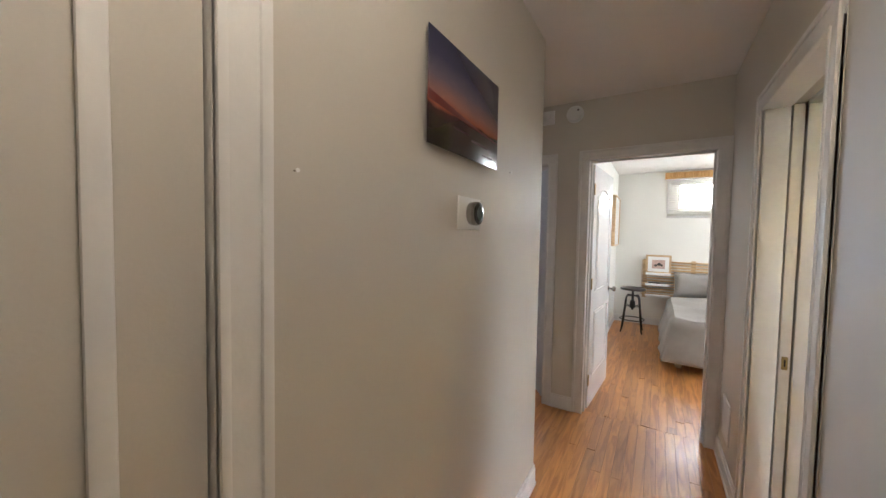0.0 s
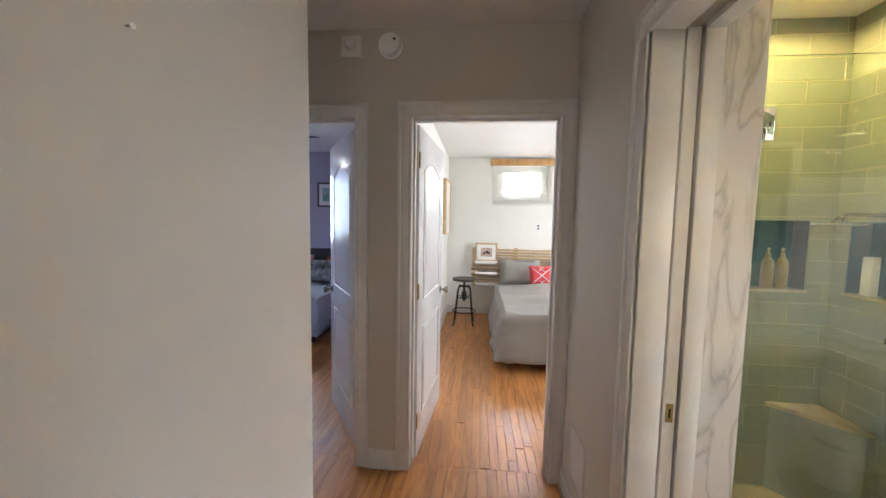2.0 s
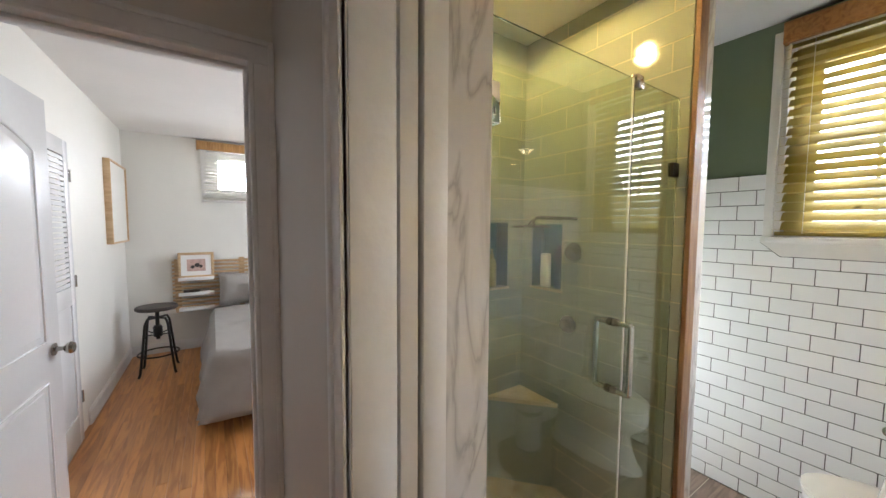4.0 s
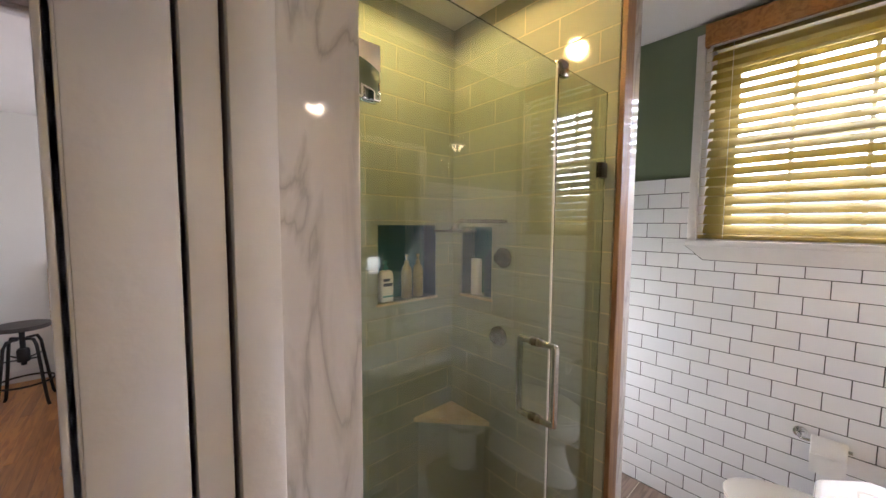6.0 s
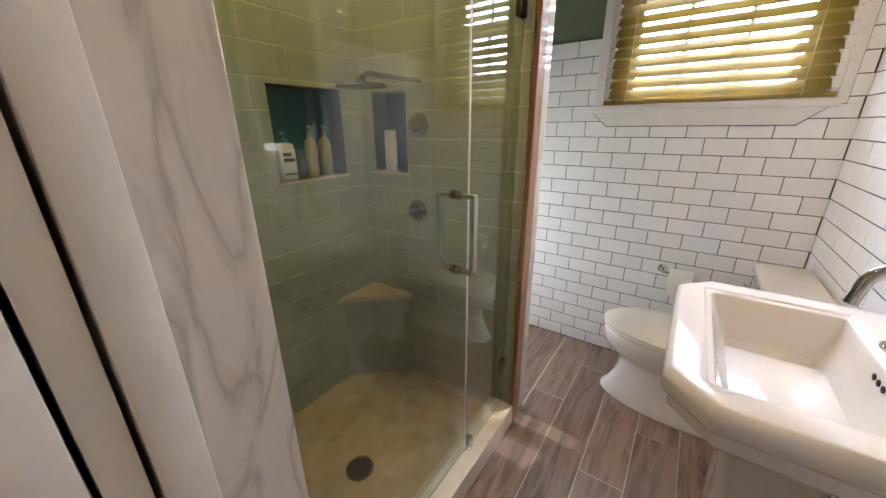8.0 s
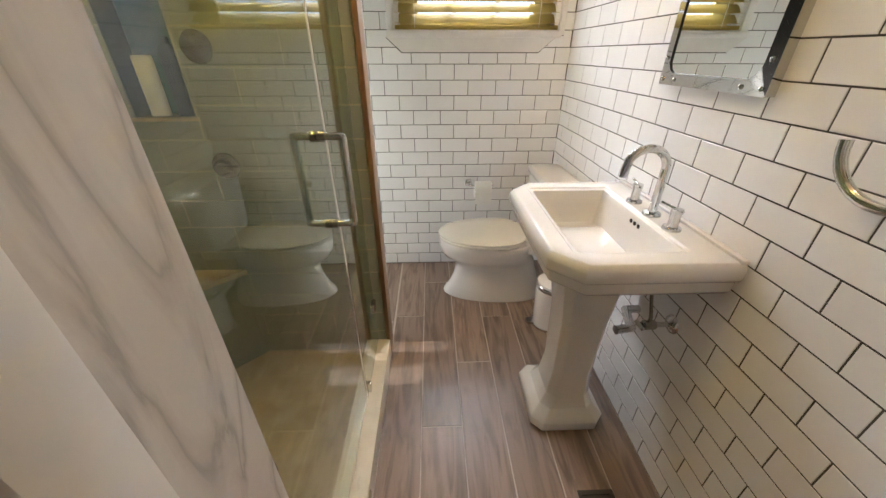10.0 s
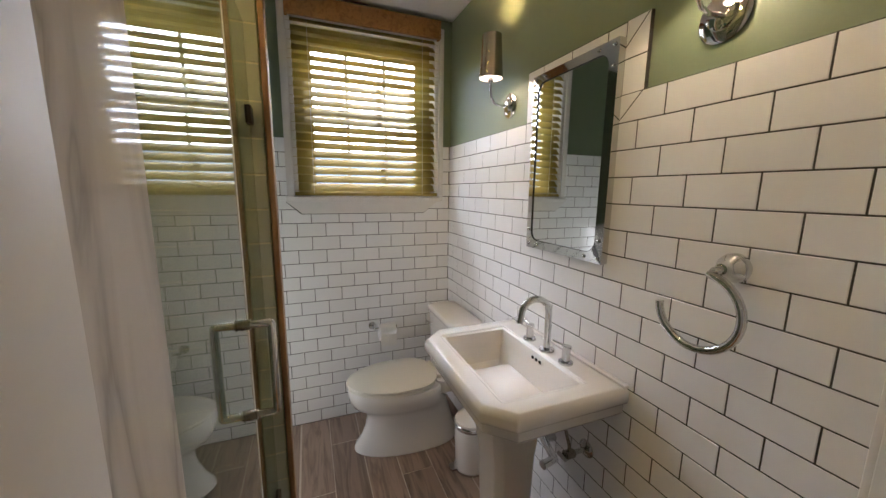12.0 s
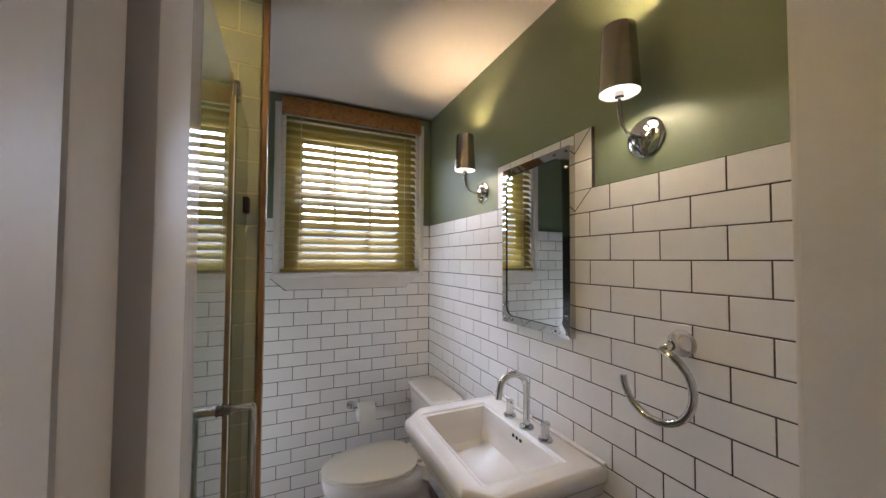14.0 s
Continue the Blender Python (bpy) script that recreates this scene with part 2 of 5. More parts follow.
def boxes(*args, bevel=0.0):
    bm = bmesh.new()
    for a in args:
        box(bm, *a, bevel=bevel)
    return bm


def lathe(profile, seg=32, axis="z", at=(0, 0, 0)):
    """A turned body from (radius, height) pairs."""
    bm = bmesh.new()
    rings = []
    for r, h in profile:
        ring = []
        for i in range(seg):
            a = 2 * math.pi * i / seg
            p = (r * math.cos(a), r * math.sin(a), h)
            if axis == "y":
                p = (p[0], p[2], p[1])
            elif axis == "x":
                p = (p[2], p[0], p[1])
            ring.append(bm.verts.new((p[0] + at[0], p[1] + at[1], p[2] + at[2])))
        rings.append(ring)
    for a, b in zip(rings, rings[1:]):
        for i in range(seg):
            bm.faces.new((a[i], a[(i + 1) % seg], b[(i + 1) % seg], b[i]))
    for ring in () if profile[0] == profile[-1] else (rings[0], rings[-1]):
        if len(set(v.co.to_tuple(6) for v in ring)) > 2:
            bm.faces.new(ring)
    bmesh.ops.remove_doubles(bm, verts=bm.verts, dist=1e-6)
    bmesh.ops.recalc_face_normals(bm, faces=bm.faces)
    return bm


def tube(points, radius, seg=12, closed=False):
    """A round bar along points; radius may be one number or one for each point."""
    bm = bmesh.new()
    pts = [Vector(p) for p in points]
    n = len(pts)
    rings = []
    up = Vector((0, 0, 1))
    for i, p in enumerate(pts):
        a = pts[i - 1] if (i or closed) else p
        b = pts[(i + 1) % n] if (i < n - 1 or closed) else p
        d = (b - a).normalized()
        side = d.cross(up)
        if side.length < 0.05:
            side = d.cross(Vector((1, 0, 0)))
        side.normalize()
        if rings:
            prev = (rings[-1][0].co - pts[i - 1])
            prev = prev - d * prev.dot(d)
            if prev.length > 1e-5:
                side = prev.normalized()
        v = d.cross(side)
        r = radius[i] if isinstance(radius, (list, tuple)) else radius
        rings.append([bm.verts.new(p + r * (math.cos(2 * math.pi * k / seg) * side + math.sin(2 * math.pi * k / seg) * v)) for k in range(seg)])
    pairs = list(zip(rings, rings[1:])) + ([(rings[-1], rings[0])] if closed else [])
    for a, b in pairs:
        for k in range(seg):
            bm.faces.new((a[k], a[(k + 1) % seg], b[(k + 1) % seg], b[k]))
    if not closed:
        bm.faces.new(rings[0][::-1])
        bm.faces.new(rings[-1])
    bmesh.ops.recalc_face_normals(bm, faces=bm.faces)
    return bm


def loft(rings, cap=True):
    """A skin over rings of equal count."""
    bm = bmesh.new()
    vs = [[bm.verts.new(p) for p in r] for r in rings]
    n = len(vs[0])
    for a, b in zip(vs, vs[1:]):
        for i in range(n):
            bm.faces.new((a[i], a[(i + 1) % n], b[(i + 1) % n], b[i]))
    if cap:
        bm.faces.new(vs[0][::-1])
        bm.faces.new(vs[-1])
    bmesh.ops.recalc_face_normals(bm, faces=bm.faces)
    return bm


def rounded(x0, x1, y0, y1, r, z, seg=5):
    """A rounded rectangle as a ring of points."""
    out = []
    for cx, cy, a0 in ((x1 - r, y1 - r, 0), (x0 + r, y1 - r, 90), (x0 + r, y0 + r, 180), (x1 - r, y0 + r, 270)):
        for i in range(seg + 1):
            a = radians(a0 + 90 * i / seg)
            out.append((cx + r * math.cos(a), cy + r * math.sin(a), z))
    return out


def smooth(ob, angle=40):
    me = ob.data
    for p in me.polygons:
        p.use_smooth = True
    me.set_sharp_from_angle(angle=radians(angle))
    return ob


def part(name, bm, material, parent=None, label="", soft=True):
    me = bpy.data.meshes.new(name)
    bm.to_mesh(me)
    bm.free()
    me.materials.append(material)
    ob = new(name, me)
    if parent:
        ob.parent = parent
    if label:
        tagged(ob, label)
    if soft:
        smooth(ob)
    return ob


def thing(name, label, category, group="", at=(0, 0, 0), rz=0):
    ob = tagged(new(name), label, category, group)
    ob.matrix_world = pose(*at, 0, 0, rz)
    return ob


def structure(name, bm, material, label):
    return tagged(part(name, bm, material, None, "", False), label, "", "", "structure")


def minus(rect, holes):
    """What is left of a rectangle (u0, u1, v0, v1) outside the holes."""
    out = [rect]
    for a0, a1, b0, b1 in holes:
        nxt = []
        for u0, u1, v0, v1 in out:
            if a1 <= u0 or a0 >= u1 or b1 <= v0 or b0 >= v1:
                nxt.append((u0, u1, v0, v1))
                continue
            if b0 > v0:
                nxt.append((u0, u1, v0, b0))
            if b1 < v1:
                nxt.append((u0, u1, b1, v1))
            w0, w1 = max(v0, b0), min(v1, b1)
            if a0 > u0:
                nxt.append((u0, a0, w0, w1))
            if a1 < u1:
                nxt.append((a1, u1, w0, w1))
        out = nxt
    return out


PIECES = {}


def piece_mesh(w, h, d, material, name):
    """A flat piece with softened edges, shared between pieces of one size."""
    key = (round(w, 3), round(h, 3), round(d, 4), material.name)
    if key not in PIECES:
        b = 0.0006 if d > 0.01 else min(0.0011, w / 4, h / 4)
        x, y = w / 2, h / 2
        vs = [(-x, -y, 0), (x, -y, 0), (x, y, 0), (-x, y, 0)]
        vs += [(p[0], p[1], d - b) for p in vs[:4]]
        vs += [(-x + b, -y + b, d), (x - b, -y + b, d), (x - b, y - b, d), (-x + b, y - b, d)]
        fs = [(8, 9, 10, 11)]
        for i in range(4):
            j = (i + 1) % 4
            fs += [(i, j, 4 + j, 4 + i), (4 + i, 4 + j, 8 + j, 8 + i)]
        me = bpy.data.meshes.new(name)
        me.from_pydata(vs, [], fs)
        me.materials.append(material)
        PIECES[key] = me
    return PIECES[key]


def field(name, parent, origin, u, v, area, holes, pw, ph, gap, depth, material, shift=0.5, limit=300, near=None, start=(0.0, 0.0), stagger=None):
    """Pieces in courses over an area (u0, u1, v0, v1) of a plane; each is an object, those past the limit one joined part."""
    u, v = Vector(u), Vector(v)
    w = u.cross(v)
    rects = []
    row = 0
    u0, u1, v0, v1 = area
    vv = v0 + start[1]
    while vv < v1 - 1e-4:
        off = start[0] + (stagger(row) if stagger else (row % 2) * shift) * pw
        uu = u0 + off - pw * math.ceil(max(0.0, off) / pw + 1)
        while uu < u1:
            r = (max(uu + gap / 2, u0), min(uu + pw - gap / 2, u1), max(vv + gap / 2, v0), min(vv + ph - gap / 2, v1))
            if r[1] - r[0] > 0.008 and r[3] - r[2] > 0.008:
                rects += [q for q in minus(r, holes) if q[1] - q[0] > 0.006 and q[3] - q[2] > 0.006]
            uu += pw
        vv += ph
        row += 1
    base = Matrix((u, v, w)).transposed().to_4x4()
    base.translation = Vector(origin)
    if near:
        rects.sort(key=lambda r: (r[0] + r[1] - 2 * near[0]) ** 2 + (r[2] + r[3] - 2 * near[1]) ** 2)
    rnd = random.Random(len(rects))
    vs, fs = [], []
    for i, (a0, a1, b0, b1) in enumerate(rects):
        tilt = Matrix.Rotation(rnd.gauss(0, 0.0012), 4, "X") @ Matrix.Rotation(rnd.gauss(0, 0.0012), 4, "Y")
        local = Matrix.Translation(((a0 + a1) / 2, (b0 + b1) / 2, rnd.uniform(-0.0003, 0.0003))) @ tilt
        me = piece_mesh(a1 - a0, b1 - b0, depth, material, name)
        if i < limit:
            ob = new(name, me)
            ob.parent = parent
            ob.matrix_world = base @ local
        else:
            n = len(vs)
            vs += [(local @ q.co)[:] for q in me.vertices]
            fs += [tuple(k + n for k in p.vertices) for p in me.polygons]
    if vs:
        me = bpy.data.meshes.new(name + "_rest")
        me.from_pydata(vs, [], fs)
        me.materials.append(material)
        ob = new(name + "_rest", me)
        ob.parent = parent
        ob.matrix_world = base
        tagged(ob, kind="stuff")


def casing(name, parent_label, axis, plane, out, a0, a1, top, width=0.085, deep=0.018, sides="both"):
    """A moulded door surround on a wall: axis is the direction along the wall ('x' or 'y'), out the sign it stands proud."""
    def bar(s0, s1, z0, z1, d0, d1):
        p0, p1 = sorted((plane + out * d0, plane + out * d1))
        return (s0, s1, p0, p1, z0, z1) if axis == "x" else (p0, p1, s0, s1, z0, z1)
    bm = bmesh.new()
    segs = []
    if sides in ("both", "low"):
        segs.append((a0 - width, a0))
    if sides in ("both", "high"):
        segs.append((a1, a1 + width))
    for s0, s1 in segs:
        outer_low = s0 < a0
        box(bm, *bar(s0, s1, 0, top, 0, deep * 0.72), bevel=0.003)
        o0, o1 = (s0, s0 + width * 0.24) if outer_low else (s1 - width * 0.24, s1)
        box(bm, *bar(o0, o1, 0, top + width, 0, deep * 1.15), bevel=0.004)
        i0, i1 = (s1 - width * 0.2, s1) if outer_low else (s0, s0 + width * 0.2)
        box(bm, *bar(i0, i1, 0, top, 0, deep * 0.95), bevel=0.004)
    h0 = a0 - (width if sides in ("both", "low") else 0)
    h1 = a1 + (width if sides in ("both", "high") else 0)
    box(bm, *bar(h0 + width * 0.24, h1 - width * 0.24, top, top + width, 0, deep * 0.72), bevel=0.003)
    box(bm, *bar(h0 + width * 0.24, h1 - width * 0.24, top + width * 0.76, top + width, 0, deep * 1.15), bevel=0.004)
    box(bm, *bar(a0, a1, top - 0.0005, top + width * 0.2, 0, deep * 0.95), bevel=0.004)
    return tagged(part(name, bm, M_TRIM), parent_label, "", "", "structure")


def baseboard(name, axis, plane, out, a0, a1, label="white painted wooden baseboard with a moulded top"):
    bm = bmesh.new()
    for d, z0, z1 in ((0.014, 0, 0.095), (0.010, 0.095, 0.112), (0.020, 0, 0.018)):
        p0, p1 = sorted((plane, plane + out * d))
        if axis == "x":
            box(bm, a0, a1, p0, p1, z0, z1, bevel=0.002)
        else:
            box(bm, p0, p1, a0, a1, z0, z1, bevel=0.002)
    return tagged(part(name, bm, M_TRIM), label, "", "", "structure")

# ---------------------------------------------------------------- structure
D0, D1, DTOP = -0.222, 0.572, 2.034        # bedroom doorway
P0, P1 = -1.33, -0.545                     # purple room doorway
NB = NORTH + 0.115                         # far face of the hall's north wall
WZ0, WZ1, WY0, WY1 = 1.440, 2.42, 1.530, 2.405  # bath window opening


def wall_y(name, y0, y1, x0, x1, top, holes, material, label):
    """A wall across y with openings (x0, x1, z0, z1)."""
    bm = bmesh.new()
    for a0, a1, b0, b1 in minus((x0, x1, 0, top), holes):
        box(bm, a0, a1, y0, y1, b0, b1)
    return structure(name, bm, material, label)


def wall_x(name, x0, x1, y0, y1, top, holes, material, label):
    bm = bmesh.new()
    for a0, a1, b0, b1 in minus((y0, y1, 0, top), holes):
        box(bm, x0, x1, a0, a1, b0, b1)
    return structure(name, bm, material, label)


HOLE_D, HOLE_P = (D0 - 0.02, D1 + 0.02, -1, DTOP + 0.02), (P0 - 0.02, P1 + 0.02, -1, DTOP + 0.02)
wall_y("wall_north_hall", NORTH, NORTH + 0.06, -2.0, BW, HALL_TOP + 0.05, [HOLE_D, HOLE_P], M_WALL, "greige painted plaster wall with two doorways")
wall_y("wall_bedroom_south_east", BN + 0.13, BN + 0.17, BW, 3.0, HALL_TOP + 0.05, [], M_ROOM, "pale bedroom wall backing the shower")
wall_y("wall_bedroom_south", NORTH + 0.06, NB, -0.46, BW - 0.002, HALL_TOP + 0.05, [HOLE_D], M_ROOM, "pale bedroom side of the doorway wall")
wall_y("wall_purple_south", NORTH + 0.06, NB, -4.1, -0.46, HALL_TOP + 0.05, [HOLE_P], M_LILAC, "lilac side of the doorway wall")
wall_x("wall_left_hall", LEFT - 0.115, LEFT, -0.8, CORNER, HALL_TOP + 0.05, [(-0.32, 0.545, -1, 2.054)], M_WALL, "greige painted hall wall ending in a corner")
wall_y("wall_side_passage", CORNER - 0.115, CORNER, -2.0, LEFT - 0.115, HALL_TOP + 0.05, [], M_WALL, "greige painted side passage wall")
wall_x("wall_passage_end", -2.1, -2.0, CORNER - 0.115, NORTH + 0.06, HALL_TOP + 0.05, [], M_WALL, "greige painted wall closing the side passage")
wall_y("wall_south_hall", -0.9, -0.8, LEFT - 0.5, BW, HALL_TOP + 0.05, [], M_WALL, "greige painted wall behind the hall")
wall_x("wall_closet", LEFT - 0.5, LEFT - 0.4, -0.8, CORNER - 0.115, HALL_TOP + 0.05, [], M_WALL, "greige wall behind the closet door")
wall_x("wall_right_hall", RIGHT, BW - 0.002, -0.8, JAMB_S - 0.018, HALL_TOP + 0.05, [], M_WALL, "greige painted hall wall beside the bathroom")
bm = boxes((RIGHT, PX0, JAMB_N + 0.015, NORTH, 0, DTOP + 0.018), (PX1, BW - 0.002, JAMB_N + 0.015, NORTH, 0, DTOP + 0.018),
           (PX0, PX1, JAMB_N + 0.85, NORTH, 0, DTOP + 0.018), (RIGHT, BW - 0.002, JAMB_S - 0.018, NORTH, DTOP + 0.018, HALL_TOP + 0.05))
structure("wall_pocket", bm, M_WALL, "hall wall with a pocket for a sliding door")
tagged(part("trim_pocket_jamb", boxes((RIGHT - 0.001, PX0 + 0.001, JAMB_N, JAMB_N + 0.0148, 0, DTOP + 0.001), (PX1 - 0.001, BW + 0.004, JAMB_N - 0.007, JAMB_N + 0.0148, 0, DTOP + 0.001), bevel=0.002), M_TRIM), "white painted split jamb of the pocket door", "", "", "structure")
tagged(part("trim_bath_jamb_south", boxes((RIGHT - 0.001, BW + 0.004, JAMB_S - 0.0178, JAMB_S, 0, DTOP + 0.001), bevel=0.002), M_TRIM), "white painted door jamb", "", "", "structure")
tagged(part("trim_bath_jamb_head", boxes((RIGHT - 0.001, PX0 + 0.001, JAMB_S, JAMB_N, DTOP, DTOP + 0.0178), (PX1 - 0.001, BW + 0.004, JAMB_S, JAMB_N, DTOP, DTOP + 0.0178), bevel=0.002), M_TRIM), "white painted split head jamb", "", "", "structure")
casing("trim_bath_casing", "white moulded casing round the bathroom doorway", "y", RIGHT, -1, JAMB_S - 0.004, JAMB_N + 0.004, DTOP, 0.08)
tagged(part("trim_bath_inner_casing", boxes((BW, BW + 0.014, JAMB_S - 0.09, JAMB_S - 0.005, 0, DTOP + 0.075), bevel=0.004), M_TRIM), "white painted casing inside the bathroom", "", "", "structure")
casing("trim_bedroom_casing", "white moulded casing round the bedroom doorway", "x", NORTH, -1, D0, D1, DTOP, 0.08)
casing("trim_purple_casing", "white moulded casing round the lilac room doorway", "x", NORTH, -1, P0, P1, DTOP, 0.075)
for nm, a0, a1, lab in (("trim_bedroom_jamb", D0, D1, "white painted bedroom door jamb"), ("trim_purple_jamb", P0, P1, "white painted lilac room door jamb")):
    bm = boxes((a0 - 0.0198, a0, NORTH, NB, 0, DTOP), (a1, a1 + 0.0198, NORTH, NB, 0, DTOP), (a0 - 0.0198, a1 + 0.0198, NORTH, NB, DTOP, DTOP + 0.0198),
               (a0, a0 + 0.012, NORTH + 0.035, NORTH + 0.07, 0, DTOP), (a1 - 0.012, a1, NORTH + 0.035, NORTH + 0.07, 0, DTOP), (a0, a1, NORTH + 0.035, NORTH + 0.07, DTOP - 0.012, DTOP), bevel=0.002)
    tagged(part(nm, bm, M_TRIM), lab, "", "", "structure")
casing("trim_closet_casing", "white moulded casing round a closed hall door", "y", LEFT, 1, -0.30, 0.535, DTOP, 0.085)
baseboard("baseboard_right", "y", RIGHT, -1, JAMB_N + 0.085, NORTH)
baseboard("baseboard_left", "y", LEFT, 1, 0.625, CORNER)
baseboard("baseboard_corner", "x", CORNER, 1, -2.0, LEFT)
baseboard("baseboard_north", "x", NORTH, -1, P1 + 0.075, D0 - 0.08)
baseboard("baseboard_passage", "x", NORTH, -1, -2.0, P0 - 0.075)
structure("ceiling_hall", boxes((-2.1, BW, -0.9, NB, HALL_TOP, HALL_TOP + 0.1)), M_CEIL, "pale flat painted hall ceiling")

# bath shell
wall_y("wall_south_bath", BS - 0.15, BS - 0.011, BW + 0.0, BE + 0.15, BATH_TOP + 0.05, [], M_GREEN, "sage painted bathroom wall above white tile")
wall_x("wall_east_bath", BE + 0.011, BE + 0.15, BS - 0.011, BN + 0.13, BATH_TOP + 0.05, [(WY0, WY1, WZ0, WZ1)], M_GREEN, "sage painted window wall above white tile")
NX0, NX1, NZ0, NZ1 = 1.527, 1.870, 1.138, 1.505
wall_y("wall_north_bath", BN + 0.011, BN + 0.13, BW, BE + 0.011, BATH_TOP + 0.05, [(NX0, NX1, NZ0, NZ1)], M_GREEN, "bathroom north wall behind the shower")
structure("wall_shower_west", boxes((BW, SHW - 0.011, JAMB_N + 0.0242, BN + 0.011, 0, BATH_TOP + 0.05)), M_GREEN, "narrow wall at the shower entry")
EY0, EY1, EZ0, EZ1 = 3.034, 3.236, 1.144, 1.499
bm = bmesh.new()
for a0, a1, b0, b1 in minus((PART_S + 0.019, BN + 0.011, 0, BATH_TOP + 0.05), [(EY0, EY1, EZ0, EZ1)]):
    box(bm, SHE + 0.011, SHE + 0.11, a0, a1, b0, b1)
box(bm, SHE + 0.11, PART_E, PART_S + 0.019, BN + 0.011, 0, BATH_TOP + 0.05)
structure("wall_shower_partition", bm, M_GREEN, "partition wall between shower and toilet")
# unseen frame added round the alcove fill lamp; the wall behind is solid
tagged(part("trim_alcove_fill", boxes((2.175, 2.2175, BN - 0.014, BN, 0.295, 1.185), (2.7825, 2.825, BN - 0.014, BN, 0.295, 1.185), (2.2175, 2.7825, BN - 0.014, BN, 1.1425, 1.185), (2.2175, 2.7825, BN - 0.014, BN, 0.295, 0.3375), bevel=0.002), M_TRIM), "unseen white frame added round the alcove fill lamp", "", "", "structure")
structure("ceiling_bath", boxes((BW + 0.001, BE + 0.15, BS - 0.15, BN + 0.128, BATH_TOP, BATH_TOP + 0.1)), M_CEIL, "white painted bathroom ceiling")

# bath linings: tiles stand on dark grout beds
GB = 0.0022
SX0, SX1, SZ = 1.441, 2.002, 1.968                          # tile border round the mirror
ws = structure("tile_bed_south", boxes((BW, BE, BS - 0.011, BS - GB + 0.001, 0, WAIN), (SX0 - 0.002, SX1, BS - 0.011, BS - GB + 0.001, WAIN, SZ)), M_GROUT, "white subway tile wainscot with dark grout")
we = structure("tile_bed_east", boxes((BE + GB - 0.001, BE + 0.011, BS, BN, 0, WZ0), (BE + GB - 0.001, BE + 0.011, BS, WY0, WZ0, WAIN), (BE + GB - 0.001, BE + 0.011, WY1, BN, WZ0, WAIN)), M_GROUT, "white subway tile wainscot under the window")
bm = bmesh.new()
for a0, a1, b0, b1 in minus((SHW, SHE, 0, BATH_TOP), [(NX0, NX1, NZ0, NZ1)]):
    box(bm, a0, a1, BN + GB - 0.001, BN + 0.011, b0, b1)
sn = structure("tile_bed_shower_north", bm, M_GGROUT, "sage glass tile shower wall with a niche")
bm = bmesh.new()
for a0, a1, b0, b1 in minus((PART_S + 0.024, BN, 0, BATH_TOP), [(EY0, EY1, EZ0, EZ1)]):
    box(bm, SHE + GB - 0.001, SHE + 0.011, a0, a1, b0, b1)
se = structure("tile_bed_shower_east", bm, M_GGROUT, "sage glass tile shower wall beside the valve")
sw = structure("tile_bed_shower_west", boxes((SHW - 0.011, SHW - GB + 0.001, GLASS - 0.035, BN, 0, BATH_TOP)), M_GGROUT, "sage glass tile shower wall at the entry")
bm = boxes((NX0 - 0.012, NX1 + 0.012, BN + 0.095, BN + 0.105, NZ0 - 0.012, NZ1 + 0.012), (NX0 - 0.012, NX0, BN + 0.002, BN + 0.1, NZ0, NZ1), (NX1, NX1 + 0.012, BN + 0.002, BN + 0.1, NZ0, NZ1), (NX0, NX1, BN + 0.002, BN + 0.1, NZ1, NZ1 + 0.012))
n1 = structure("trim_niche_north", bm, M_TEAL, "teal glass lining of the shower niche")
part("shelf", boxes((NX0 - 0.012, NX1 + 0.012, BN - 0.006, BN + 0.094, NZ0 - 0.012, NZ0), bevel=0.002), M_STONE, n1, "tan stone niche shelf")
bm = boxes((SHE + 0.095, SHE + 0.105, EY0 - 0.012, EY1 + 0.012, EZ0 - 0.012, EZ1 + 0.012), (SHE + 0.002, SHE + 0.1, EY0 - 0.012, EY0, EZ0, EZ1), (SHE + 0.002, SHE + 0.1, EY1, EY1 + 0.012, EZ0, EZ1), (SHE + 0.002, SHE + 0.1, EY0, EY1, EZ1, EZ1 + 0.012))
n2 = structure("trim_niche_east", bm, M_TEAL, "teal glass lining of the side niche")
part("shelf", boxes((SHE - 0.006, SHE + 0.094, EY0 - 0.012, EY1 + 0.012, EZ0 - 0.012, EZ0), bevel=0.002), M_STONE, n2, "tan stone niche shelf")
structure("trim_marble_entry", boxes((BW + 0.0045, SHW + 0.001, JAMB_N + 0.013, JAMB_N + 0.0240, 0, BATH_TOP), bevel=0.002), M_MARBLE, "polished veined marble facing at the shower entry")
structure("trim_marble_entry_return", boxes((SHW - 0.0108, SHW + 0.001, JAMB_N + 0.0242, GLASS - 0.035, 0, BATH_TOP)), M_MARBLE, "polished marble return beside the glass")
structure("trim_marble_partition", boxes((2.0585, PART_E + 0.002, PART_S + 0.008, PART_S + 0.0188, 0, BATH_TOP), bevel=0.002), M_MARBLE, "polished marble end of the shower partition")
M_BROWN = wood("brown_pine", (0.26, 0.15, 0.075), (0.18, 0.09, 0.04), (10, 10, 1.2), 0.45, 0.05, 0.03, 3.0)
structure("trim_wood_partition", boxes((SHE - 0.004, 2.058, PART_S, PART_S + 0.0188, 0.0, BATH_TOP), bevel=0.003), M_BROWN, "raw brown pine corner strip of the partition")

